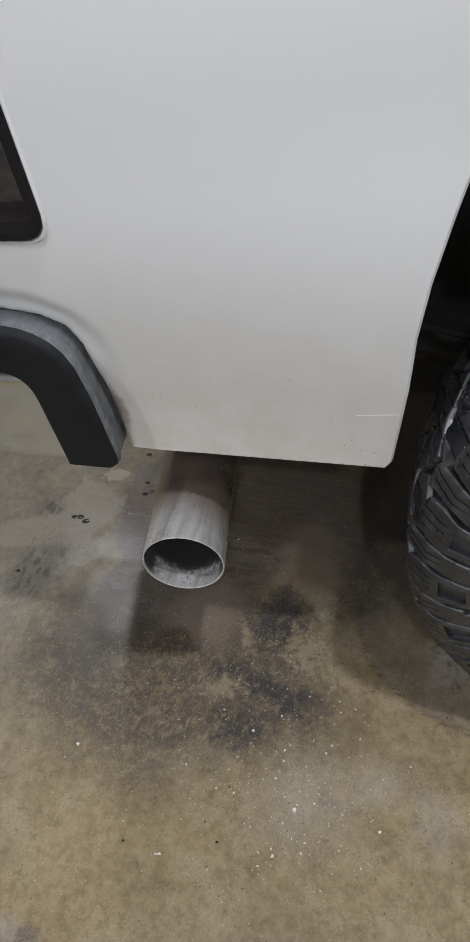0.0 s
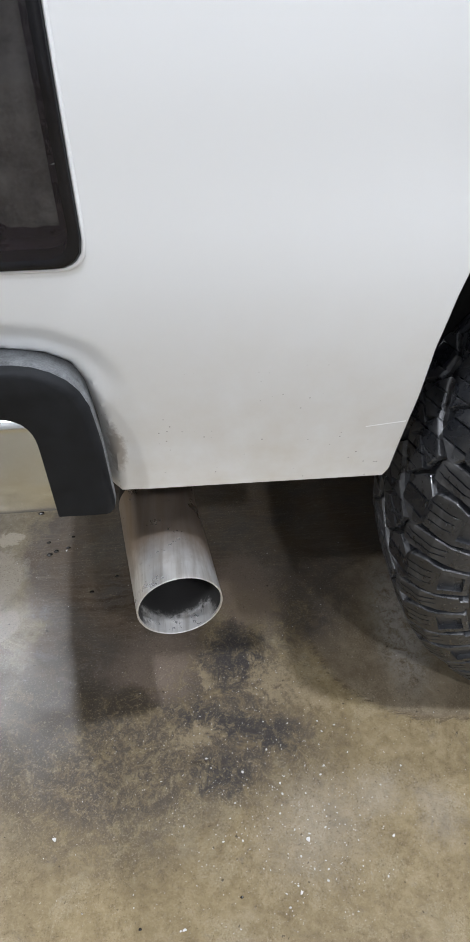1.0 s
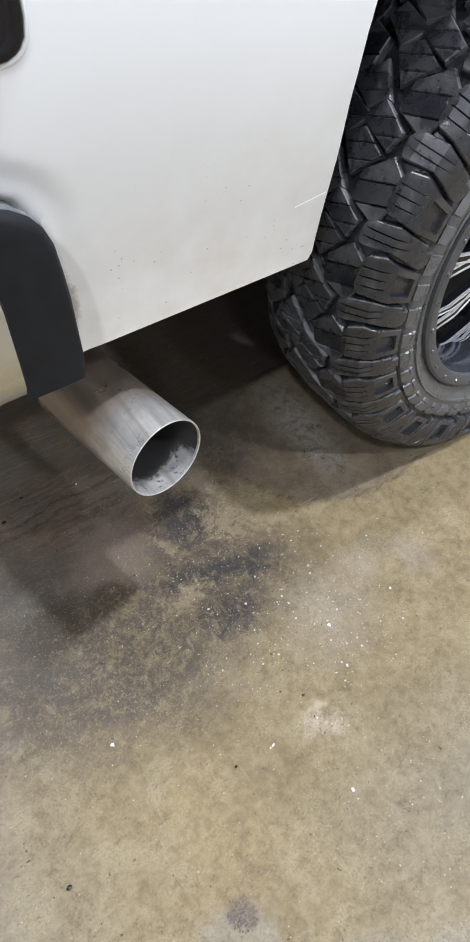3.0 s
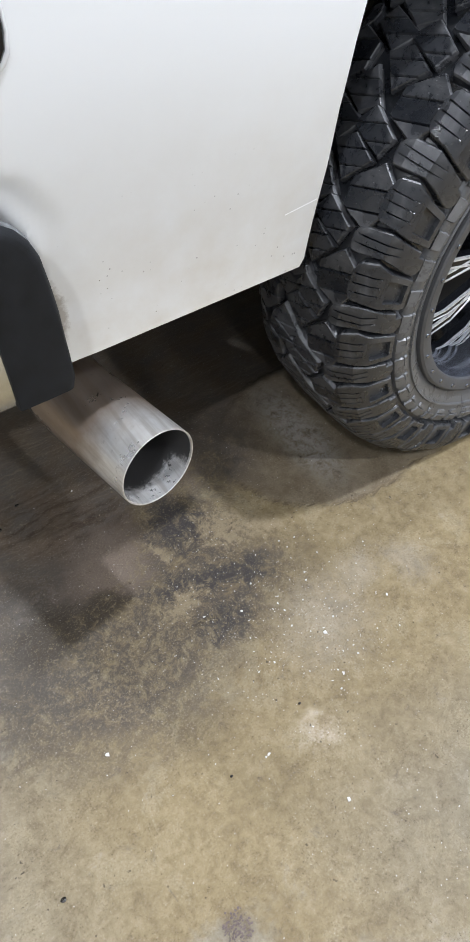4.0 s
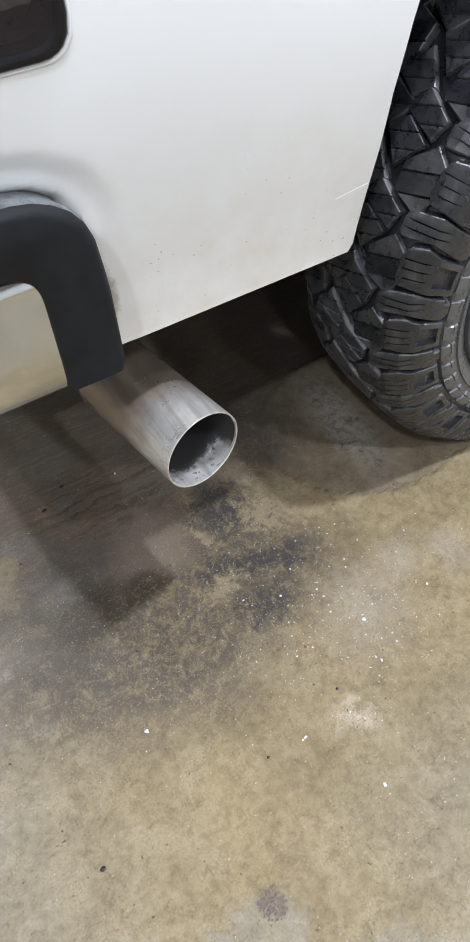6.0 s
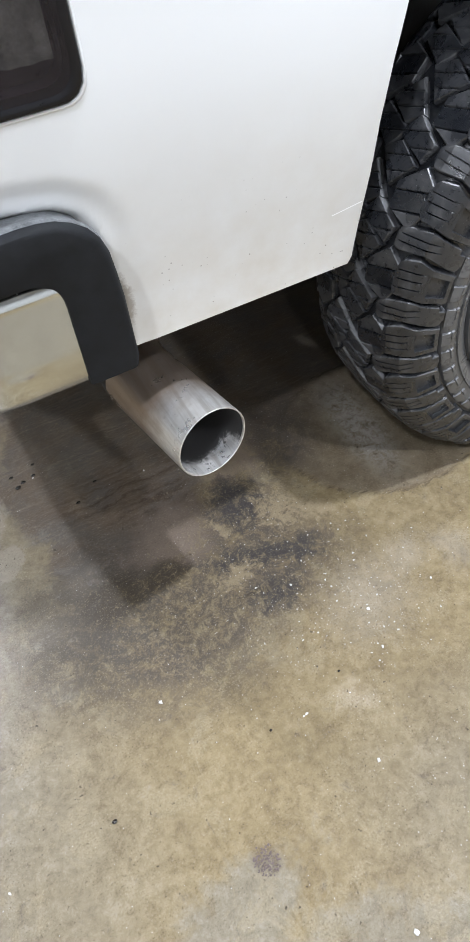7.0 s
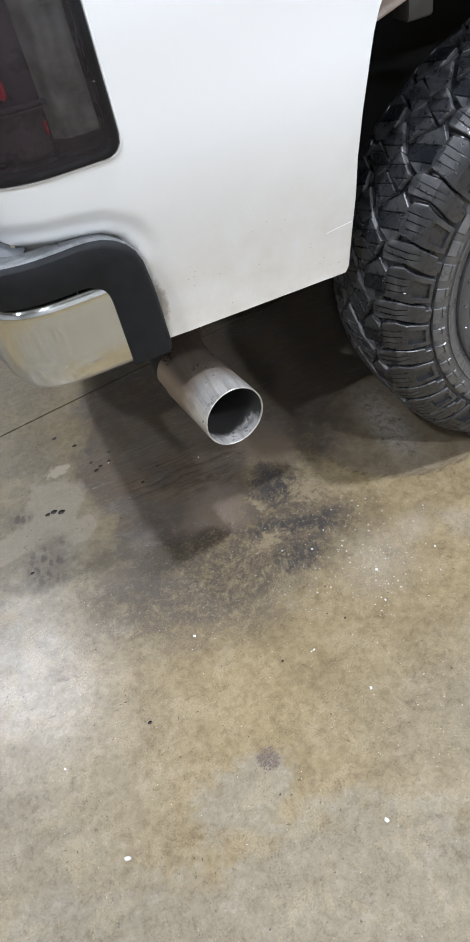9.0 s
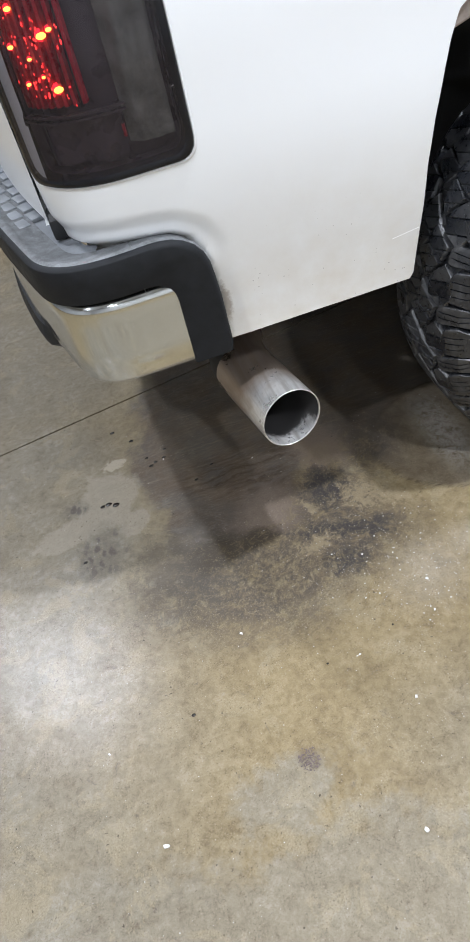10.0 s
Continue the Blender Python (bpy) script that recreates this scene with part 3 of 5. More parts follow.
def box(bm, lo, hi, bevel=0.0, m=None):
    c, s = [(a + b) / 2 for a, b in zip(lo, hi)], [b - a for a, b in zip(lo, hi)]
    geom = bmesh.ops.create_cube(bm, size=1.0, matrix=Matrix.Translation(c) @ Matrix.Diagonal((*s, 1)))
    verts = geom["verts"]
    if bevel:
        edges = list({e for v in verts for e in v.link_edges})
        made = bmesh.ops.bevel(bm, geom=edges, offset=bevel, segments=2, affect="EDGES", profile=0.5)
        verts = list({v for f in made["faces"] for v in f.verts} | {v for v in verts if v.is_valid})
    if m is not None:
        bmesh.ops.transform(bm, matrix=m, verts=[v for v in verts if v.is_valid])


def tube(bm, centres, radius, thick, sides=48):
    """A hollow pipe along centres, open at the first one."""
    pts = [Vector(c) for c in centres]
    outer, inner = [], []
    ref = Vector((0, 0, 1))
    for i, p in enumerate(pts):
        d = (pts[min(i + 1, len(pts) - 1)] - pts[max(i - 1, 0)]).normalized()
        u = d.cross(ref).normalized()
        w = u.cross(d).normalized()
        ring = [(u * math.cos(a) + w * math.sin(a)) for a in (2 * math.pi * k / sides for k in range(sides))]
        outer.append([p + r * radius for r in ring])
        inner.append([p + r * (radius - thick) for r in ring])
    d0 = (pts[0] - pts[1]).normalized()
    nose = [[(a + b) / 2 + d0 * thick * 0.35 for a, b in zip(outer[0], inner[0])]]
    grid(bm, inner[::-1] + nose + outer, close_u=True)
    bmesh.ops.remove_doubles(bm, verts=bm.verts, dist=1e-6)


def revolve(bm, profile, sides=96, axis_y=True):
    """(y, r) points turned round the y axis."""
    rows = []
    for k in range(sides):
        a = 2 * math.pi * k / sides
        rows.append([(r * math.sin(a), y, r * math.cos(a)) for y, r in profile])
    grid(bm, rows, close_v=True)


def lerp(table, v):
    xs, ys = zip(*table)
    return float(np.interp(v, xs, ys))


def smooth01(v):
    v = min(1.0, max(0.0, v))
    return v * v * (3 - 2 * v)


# ---------------------------------------------------------------- the hall
HALL = Matrix.Rotation(radians(TURN), 4, "Z")
X0, X1, Y0, Y1 = -9.0, 9.5, -6.5, 8.0
JOINT = (-0.786, 0.776)   # a point of the sawn joint


def floor_slab():
    bm = bmesh.new()
    c, s = math.cos(radians(TURN)), math.sin(radians(TURN))
    y_joint = -s * JOINT[0] + c * JOINT[1]
    ys = [Y0 - 0.3, y_joint - 0.0040, y_joint - 0.0030, y_joint + 0.0030, y_joint + 0.0040, Y1 + 0.3]
    zs = [0, 0, -0.012, -0.012, 0, 0]
    rows = [[HALL @ Vector((x, y, z)) for x in (X0 - 0.3, X1 + 0.3)] for y, z in zip(ys, zs)]
    grid(bm, rows)
    low = [[HALL @ Vector((x, y, -0.2)) for x in (X0 - 0.3, X1 + 0.3)] for y in (ys[0], ys[-1])]
    grid(bm, low)
    ob = new("floor", finish(bm, "floor", M_FLOOR, 20))
    return tagged(ob, "stained sealed concrete floor with soot and a sawn joint", "floor", kind="structure")


floor_slab()


def wall(name, lo, hi, label):
    bm = bmesh.new()
    box(bm, lo, hi)
    for v in bm.verts:
        v.co = HALL @ v.co
    tagged(new(name, finish(bm, name, M_WALL)), label, "wall", kind="structure")


wall("wall_west", (X0 - 0.2, Y0, 0), (X0, Y1, CEIL), "plain white hall wall")
wall("wall_east", (X1, Y0, 0), (X1 + 0.2, Y1, CEIL), "plain white hall wall")
wall("wall_north", (X0 - 0.2, Y1, 0), (X1 + 0.2, Y1 + 0.2, CEIL), "plain white hall wall")
wall("wall_south", (X0 - 0.2, Y0 - 0.2, 0), (X1 + 0.2, Y0, CEIL), "plain white hall wall")
bm = bmesh.new()
box(bm, (X0 - 0.2, Y0 - 0.2, CEIL), (X1 + 0.2, Y1 + 0.2, CEIL + 0.15))
for v in bm.verts:
    v.co = HALL @ v.co
tagged(new("ceiling", finish(bm, "ceiling", M_CEIL)), "plain white hall ceiling", "ceiling", kind="structure")

# ribbed roller door in the wall behind the camera
bm = bmesh.new()
prof = []
for k in range(54):
    z = k * 0.075
    prof += [(Y0 + 0.05, z), (Y0 + 0.085, z + 0.02), (Y0 + 0.085, z + 0.055), (Y0 + 0.05, z + 0.072)]
grid(bm, [[HALL @ Vector((x, y, z)) for x in (-3.2, 1.2)] for y, z in prof])
tagged(new("door_1", finish(bm, "door_1", M_DOOR, 20)), "closed ribbed pale metal roller door", "door", kind="structure")


def high_bay(x, y, watts, first=None):
    if first is None:
        ob = thing("high_bay_lamp", "round grey metal high bay lamp hanging from the ceiling", "lamp", "hall lamps", at=(x, y, LAMP_Z))
        bm = bmesh.new()
        pr = [(0.0, 0.02), (0.05, 0.20), (0.07, 0.21), (0.16, 0.13), (0.20, 0.09), (0.24, 0.02)]
        rows = [[(r * math.cos(a), r * math.sin(a), z) for z, r in pr] for a in (2 * math.pi * k / 32 for k in range(32))]
        grid(bm, rows, close_v=True)
        part("housing", bm, M_FIXTURE, ob)
        bm = bmesh.new()
        bmesh.ops.create_circle(bm, cap_ends=True, segments=32, radius=0.185, matrix=Matrix.Translation((0, 0, 0.012)))
        part("diffuser", bm, M_DIFFUSER, ob, "bright white diffuser")
        bm = bmesh.new()
        bmesh.ops.create_cone(bm, cap_ends=True, segments=10, radius1=0.012, radius2=0.012, depth=CEIL - LAMP_Z - 0.22, matrix=Matrix.Translation((0, 0, 0.23 + (CEIL - LAMP_Z - 0.22) / 2)))
        part("rod", bm, M_FIXTURE, ob)
    else:
        ob = copy_thing(first, Matrix.Translation((x, y, LAMP_Z)))
    light = bpy.data.lights.new("hall_light", "AREA")
    light.shape, light.size, light.energy, light.color = "DISK", 0.20, watts * 1.04, (0.85, 0.902, 1.0)
    lo = new("hall_light", light)
    lo.location = (x, y, LAMP_Z - 0.01)
    return ob


first_lamp = None
for x, y, watts in LAMPS:
    made = high_bay(x, y, watts, first_lamp)
    first_lamp = first_lamp or made

# ---------------------------------------------------------------- the truck
truck = thing("pickup_truck", "white lifted pickup truck with smoked tail light and chrome bumper", "pickup truck")
MIDY = 0.98           # centre line of the truck
BOT = 0.62


def plan(s):
    """Plan of the bed side and its rear corner: place and outward normal. s is x along the side, and runs on round the corner."""
    if s >= -0.52:
        return Vector((s, 0.0)), Vector((0, -1))
    p0, p1, p2 = Vector((-0.52, 0.0)), Vector((-0.640, 0.0)), Vector((-0.655, 0.14))
    u = min(1.0, (-0.52 - s) / 0.25)
    p = p0.lerp(p1, u).lerp(p1.lerp(p2, u), u)
    d = (p1 - p0).lerp(p2 - p1, u).normalized()
    return p, Vector((-d.y, d.x)).normalized()


S_END = -0.77


def bulge(z):
    return 0.034 * smooth01((z - BOT) / 0.42) - 0.02 * smooth01((z - 1.15) / 0.4)


LIP = [(0.62, -0.008), (0.632, 0.0), (0.70, 0.009), (0.78, 0.019), (0.86, 0.025), (0.94, 0.038), (1.02, 0.057), (1.06, 0.068), (1.10, 0.084), (1.125, 0.12), (1.13, 0.17)]
# top edge of the bumper's end, seen from the side
SCOOP = [(-0.790, 0.885), (-0.690, 0.893), (-0.610, 0.900), (-0.530, 0.897), (-0.480, 0.888), (-0.445, 0.868), (-0.427, 0.835), (-0.415, 0.75), (-0.414, 0.60)]


def scoop_gap(s, z):
    """Distance outside the bumper's outline (negative: inside it)."""
    best, q = 9.0, Vector((s, z))
    for (xa, za), (xb, zb) in zip(SCOOP, SCOOP[1:]):
        a, b = Vector((xa, za)), Vector((xb, zb))
        u = max(0.0, min(1.0, (q - a).dot(b - a) / (b - a).length_squared))
        best = min(best, (q - a.lerp(b, u)).length)
    inside = s < -0.414 and z < lerp([(x, zz) for x, zz in SCOOP[:-1]], s)
    return -best if inside else best


def skin(s, z, inward=0.0):
    p, n = plan(s)
    g = scoop_gap(s, z)
    flat = 0.021 * smooth01((s + 0.42) / 0.52) * smooth01((z - 0.74) / 0.42)
    fade = 0.12 + 0.88 * smooth01((z - 0.80) / 0.07)
    dent = 0.009 * max(0.0, min(1.0, (0.043 - g) / 0.024)) * fade if g > 0 else 0.009 * fade + min(0.03, -g * 1.2)
    off = bulge(z) - flat - dent - inward
    return Vector((p.x + n.x * off, p.y + n.y * off, z))


TL_S0, TL_S1, TL_Z0, TL_Z1 = -0.410, -0.722, 1.012, 1.475   # tail light outline


def bed_side(mirror=False):
    bm = bmesh.new()
    zs = [BOT + 0.0] + [round(BOT + 0.00625 * k, 5) for k in range(1, 81)] + [1.13]
    zs = sorted(set(zs))
    n = 120
    rows = []
    for z in zs:
        xr = lerp(LIP, z)
        cols = [S_END + (xr - S_END) * k / n for k in range(n + 1)]
        row = [skin(s, z) for s in cols]
        row += [Vector((xr + 0.003, row[-1].y + 0.004, z)), Vector((xr + 0.002, row[-1].y + 0.014, z)), Vector((xr + 0.004, row[-1].y + 0.035, z))]
        rows.append(row)
    hem = [[p + Vector((0, dy, dz)) for p in rows[0]] for dy, dz in ((0.025, 0.012), (0.012, 0.0), (0.005, -0.003))]
    vs = grid(bm, hem + rows)
    # over the wheel and forward of it
    top = [1.13 + 0.0195 * k for k in range(21)]
    cols = [S_END + (0.17 - S_END) * k / n for k in range(n + 1)]
    rows2 = [[skin(s, z) for s in cols] + [skin(0.17 + 0.09 * k, z) for k in range(1, 16)] for z in top]
    for k, dy in enumerate((0.02, 0.05)):
        rows2.append([p + Vector((0, dy, 0.008)) for p in rows2[20]])
    grid(bm, rows2)
    grid(bm, [[skin(0.86 + 0.064 * k, z) for k in range(11)] for z in np.linspace(BOT, 1.13, 8)])
    edge = [skin(0.17 + 0.09 * k, 1.13) for k in range(0, 9)]
    grid(bm, [edge, [p + Vector((0, 0.004, -0.004)) for p in edge], [p + Vector((0, 0.04, -0.004)) for p in edge]])
    bmesh.ops.remove_doubles(bm, verts=bm.verts, dist=1e-5)
    # hole for the lamp and for the bumper's end
    gone = []
    for f in bm.faces:
        c = f.calc_center_median()
        if 1.019 < c.z < 1.468 and max(v.co.x for v in f.verts) < -0.4005 and (c.x > -0.64 or c.y < 0.04):
            gone.append(f)
        elif c.z < 0.80 and c.x < -0.50:
            gone.append(f)
    bmesh.ops.delete(bm, geom=gone, context="FACES")
    if mirror:
        for v in bm.verts:
            v.co.y = 2 * MIDY - v.co.y
    return bm


part("bed_side", bed_side(), M_WHITE, truck, "white painted bed side with road dirt along its lower edge", 40)
bm = bmesh.new()
grid(bm, [[skin(s, 0.727 + 0.006 * (s + 0.045) / 0.05 + dz, -0.0006) for s in np.linspace(-0.048, 0.010, 9)] for dz in (-0.0010, 0.0010)])
part("scratch", bm, M_SCRATCH, truck, "pale scratch in the paint")
part("bed_side", bed_side(True), M_WHITE, truck, "white painted bed side", 40)

# tailgate, bowed a little in plan
bm = bmesh.new()
rows = []
for z in (0.90, 0.905, 0.95, 1.0, 1.1, 1.2, 1.3, 1.4, 1.48, 1.50):
    off = 0.0 if 0.905 <= z <= 1.48 else 0.02
    row = []
    for k in range(25):
        y = 0.158 + (2 * MIDY - 0.316) * k / 24
        bow = 0.11 * (1 - ((y - MIDY) / (MIDY - 0.15)) ** 2)
        row.append((-0.691 - bow + off, y, z))
    rows.append(row)
grid(bm, rows)
grid(bm, [[(x, y, z) for y in (0.158, 2 * MIDY - 0.158)] for x, z in ((-0.70, 0.9), (-0.66, 0.9), (-0.66, 1.5), (-0.70, 1.5))])
part("tailgate", bm, M_WHITE, truck)
for y in (0.135, 2 * MIDY - 0.135):
    bm = bmesh.new()
    box(bm, (-0.690, y - 0.030, 0.884), (-0.650, y + 0.055, 0.925), 0.006)
    part("corner_stop", bm, M_LINER, truck, "black rubber stop in the tailgate gap")

# bed floor, inner sides, bulkhead
bm = bmesh.new()
box(bm, (-0.66, 0.47, 0.90), (1.50, 2 * MIDY - 0.47, 0.96))
part("bed_floor", bm, M_UNDER, truck)
for a, b in ((0.10, 0.14), (2 * MIDY - 0.14, 2 * MIDY - 0.10)):
    bm = bmesh.new()
    box(bm, (-0.64, a, 1.19), (1.50, b, 1.50))
    part("bed_inner", bm, M_UNDER, truck)
    bm = bmesh.new()
    box(bm, (-0.64, min(a, b) if a < 1 else a - 0.33, 1.15), (1.50, a + 0.37 if a < 1 else b, 1.185))
    part("wheel_house", bm, M_UNDER, truck)
bm = bmesh.new()
box(bm, (1.50, 0.03, 0.62), (1.54, 2 * MIDY - 0.03, 1.53))
part("bulkhead", bm, M_UNDER, truck)

# wheel well
bm = bmesh.new()
XC, ZC = 0.550, 0.488
rear = [(x - 0.004, z) for z, x in LIP[:-1]]
arc = rear + [(0.22, 1.128), (0.48, 1.130), (0.74, 1.128)] + [(2 * XC - x, z) for x, z in rear[::-1]]
deep = [(XC + (x - XC) * 1.10, z + 0.01 if z > 1.0 else z) for x, z in arc]
grid(bm, [[(x, 0.022, z) for x, z in arc], [(x, 0.05, z) for x, z in deep], [(x, 0.30, z) for x, z in deep], [(x, 0.46, z) for x, z in deep]])
grid(bm, [[(x, 0.46, z) for x, z in deep], [(XC + (x - XC) * 0.05, 0.462, 0.62 + (z - 0.62) * 0.05) for x, z in deep]])
part("wheel_well", bm, M_LINER, truck, "black plastic wheel well liner")
bm = bmesh.new()
box(bm, (-0.04, 0.463, 0.485), (1.02, 0.470, 0.655))
part("inner_liner", bm, M_LINER, truck)
bm = bmesh.new()
grid(bm, [[(x, y, 1.058 + (x - 0.098) * 0.30 + dz) for x in np.linspace(0.06, 0.46, 12)] for y, dz in ((0.060, 0.002), (0.034, 0.0), (0.031, 0.004), (0.031, 0.060))])
part("arch_flange", bm, M_FLANGE, truck, "dusty white inner flange of the wheel arch")
bm = bmesh.new()
box(bm, (0.163, 0.030, 1.046), (0.212, 0.034, 1.078), 0.001)
box(bm, (0.163, 0.034, 1.046), (0.167, 0.085, 1.076), 0.001)
box(bm, (0.208, 0.034, 1.046), (0.212, 0.085, 1.076), 0.001)
box(bm, (0.163, 0.034, 1.042), (0.212, 0.085, 1.046), 0.001)
part("liner_bracket", bm, M_BRACKET, truck)

# frame, axle, springs
for y in (0.50, 2 * MIDY - 0.50):
    bm = bmesh.new()
    box(bm, (-0.62, y - 0.035, 0.66), (1.50, y + 0.035, 0.84), 0.01)
    part("frame_rail", bm, M_UNDER, truck)
bm = bmesh.new()
box(bm, (-0.60, 0.53, 0.68), (-0.50, 2 * MIDY - 0.53, 0.82), 0.01)
part("cross_member", bm, M_UNDER, truck)
bm = bmesh.new()
bmesh.ops.create_cone(bm, cap_ends=True, segments=24, radius1=0.045, radius2=0.045, depth=2 * MIDY - 0.5, matrix=pose(XC, MIDY, ZC, 90))
bmesh.ops.create_uvsphere(bm, u_segments=20, v_segments=12, radius=0.16, matrix=pose(XC, MIDY, ZC))
part("rear_axle", bm, M_UNDER, truck)
for y in (0.42, 2 * MIDY - 0.42):
    bm = bmesh.new()
    for k in range(4):
        half = 0.62 - 0.12 * k
        rows = []
        for x in np.linspace(-half, half, 13):
            z = 0.52 + 0.10 * (x / 0.62) ** 2 - 0.014 * k
            rows.append([(XC + x, y - 0.03, z), (XC + x, y + 0.03, z), (XC + x, y + 0.03, z + 0.011), (XC + x, y - 0.03, z + 0.011)])
        grid(bm, rows, close_u=True)
    part("leaf_spring", bm, M_UNDER, truck)

# ---- bumper
BY = -0.050
CORNER = [(-0.43, BY), (-0.60, BY - 0.001), (-0.645, BY + 0.004), (-0.683, BY + 0.018), (-0.712, BY + 0.042), (-0.732, BY + 0.075), (-0.746, BY + 0.12), (-0.762, BY + 0.18), (-0.780, BY + 0.25), (-0.812, 0.34), (-0.850, 0.60), (-0.868, MIDY)]
FULL = CORNER + [(x, 2 * MIDY - y) for x, y in CORNER[-2::-1]]


def swept(bm, path, profile, taper=0.0):
    """profile: (inward, z) along a plan path; inward is to the truck's middle. taper: length over which the ends run out."""
    w0, z0 = profile[0]
    knots = [Vector(p) for p in path]
    pts = []
    for k in range(len(knots) - 1):
        a, b, c, e = knots[max(k - 1, 0)], knots[k], knots[k + 1], knots[min(k + 2, len(knots) - 1)]
        for t in (0.0, 0.25, 0.5, 0.75):
            pts.append(0.5 * (2 * b + (c - a) * t + (2 * a - 5 * b + 4 * c - e) * t * t + (3 * b - a - 3 * c + e) * t ** 3))
    pts.append(knots[-1])
    rows, run = [], [0.0]
    for p, q in zip(pts, pts[1:]):
        run.append(run[-1] + (q - p).length)
    for i, p in enumerate(pts):
        f = min(1.0, (min(run[i], run[-1] - run[i]) + 0.002) / taper) ** 0.6 if taper else 1.0
        d = (pts[min(i + 1, len(pts) - 1)] - pts[max(i - 1, 0)]).normalized()
        n = Vector((-d.y, d.x)) * -1
        rows.append([(p.x + n.x * (w0 + (w - w0) * f), p.y + n.y * (w0 + (w - w0) * f), z0 + (z - z0) * f) for w, z in profile])
    grid(bm, rows)


BAND = [(0.0, -0.001, 0.05), (0.0, 0.0, 0.006), (0.015, 0.0, 0.001), (0.04, 0.0, 0.0), (0.5, 0.0, -0.0005), (0.90, 0.0, 0.0), (0.96, 0.0, 0.0015), (1.0, 0.0, 0.005), (1.0, 0.0035, 0.012), (1.0, 0.0045, 0.022), (1.0, 0.002, 0.030), (1.0, -0.001, 0.034), (1.0, -0.006, 0.075)]


def proud(z):
    """How far the black plastic stands out of the bumper's side at a height (negative: outwards)."""
    return -0.004 - 0.012 * (z - 0.62) / 0.27


bumper = part("bumper", bmesh.new(), M_CHROME, truck, "chrome step bumper with black top pad")
chrome_path = [(-0.504, BY)] + FULL[1:-1] + [(-0.504, 2 * MIDY - BY)]
bm = bmesh.new()
swept(bm, chrome_path, [(0.05, 0.632), (0.016, 0.626), (0.006, 0.630), (0.001, 0.642), (-0.001, 0.70), (-0.003, 0.76), (-0.004, 0.786), (-0.0035, 0.794), (-0.001, 0.802), (0.004, 0.808), (0.03, 0.812)])
part("chrome_face", bm, M_CHROME, bumper, "dulled chrome bumper face")
bm = bmesh.new()
swept(bm, FULL[8:-8], [(0.03, 0.640), (-0.004, 0.632), (-0.012, 0.600), (-0.006, 0.565), (0.02, 0.545), (0.14, 0.55)], 0.12)
part("valance", bm, M_PLASTIC, bumper, "black plastic lower valance")


def end_cap(bm, mirror):
    """The black end of the bumper: a band that turns down along the front edge, with a rounded dusty flange."""
    outer = [(-0.560, 0.892), (-0.535, 0.893), (-0.512, 0.892), (-0.490, 0.888), (-0.470, 0.879), (-0.453, 0.866), (-0.441, 0.849), (-0.433, 0.826), (-0.429, 0.79), (-0.426, 0.75), (-0.425, 0.69), (-0.424, 0.640), (-0.427, 0.626)]
    inner = [(-0.560, 0.8185), (-0.548, 0.8185), (-0.537, 0.817), (-0.527, 0.813), (-0.519, 0.807), (-0.513, 0.799), (-0.509, 0.790), (-0.507, 0.78), (-0.506, 0.765), (-0.506, 0.74), (-0.506, 0.69), (-0.506, 0.640), (-0.506, 0.626)]
    rows, first = [], len(bm.verts)
    for t, grow, back in BAND:
        row = []
        for k, ((xo, zo), (xi, zi)) in enumerate(zip(outer, inner)):
            a, b = outer[max(k - 1, 0)], outer[min(k + 1, len(outer) - 1)]
            d = Vector((b[0] - a[0], b[1] - a[1])).normalized()
            x, z = xi + (xo - xi) * t - d.y * grow, zi + (zo - zi) * t + d.x * grow
            row.append((x, BY + proud(z) + back, z))
        rows.append(row)
    done = len(bm.faces)
    grid(bm, rows)
    for k, f in enumerate(list(bm.faces)[done:]):
        f.material_index = 1 if k // (len(outer) - 1) >= 8 else 0
    bm.faces.new([bm.verts.new((r[-1][0], r[-1][1], r[-1][2])) for r in rows])
    if mirror:
        for v in list(bm.verts)[first:]:
            v.co.y = 2 * MIDY - v.co.y


bm = bmesh.new()
swept(bm, [(-0.560, BY)] + FULL[1:-1] + [(-0.560, 2 * MIDY - BY)], [(proud(z) + back, z) for z, back in ((0.8185 + 0.0735 * t + grow, back) for t, grow, back in BAND)])
for k, f in enumerate(bm.faces):
    f.material_index = 1 if k % (len(BAND) - 1) >= 8 else 0
end_cap(bm, False)
end_cap(bm, True)
bmesh.ops.remove_doubles(bm, verts=bm.verts, dist=0.0013)
bmesh.ops.recalc_face_normals(bm, faces=bm.faces)
part("top_band", bm, [M_PLASTIC, M_DUST], bumper, "black textured plastic band that turns down at the bumper's ends")
# step pad with raised tread blocks
bm = bmesh.new()
swept(bm, FULL[2:-2], [(0.010, 0.888), (0.020, 0.884), (0.06, 0.882), (0.10, 0.881)])
swept(bm, FULL[7:-7], [(0.10, 0.881), (0.16, 0.880)])
pad = part("step_pad", bm, M_PAD, bumper, "dusty grey-black step pad with tread blocks")
for i in range(27):
    for j in range(3):
        y = 0.235 + i * 0.060 + 0.030 * (j % 2)
        x = lerp([(yy, xx) for xx, yy in CORNER[3:]], min(y, 2 * MIDY - y)) + 0.036 + 0.036 * j
        bm = bmesh.new()
        box(bm, (-0.0145, -0.024, 0.878), (0.0145, 0.024, 0.8900), 0.003, pose(x, y, 0, 0, 0, 18 if y < MIDY else -18))
        part("tread_block", bm, M_PAD, pad)


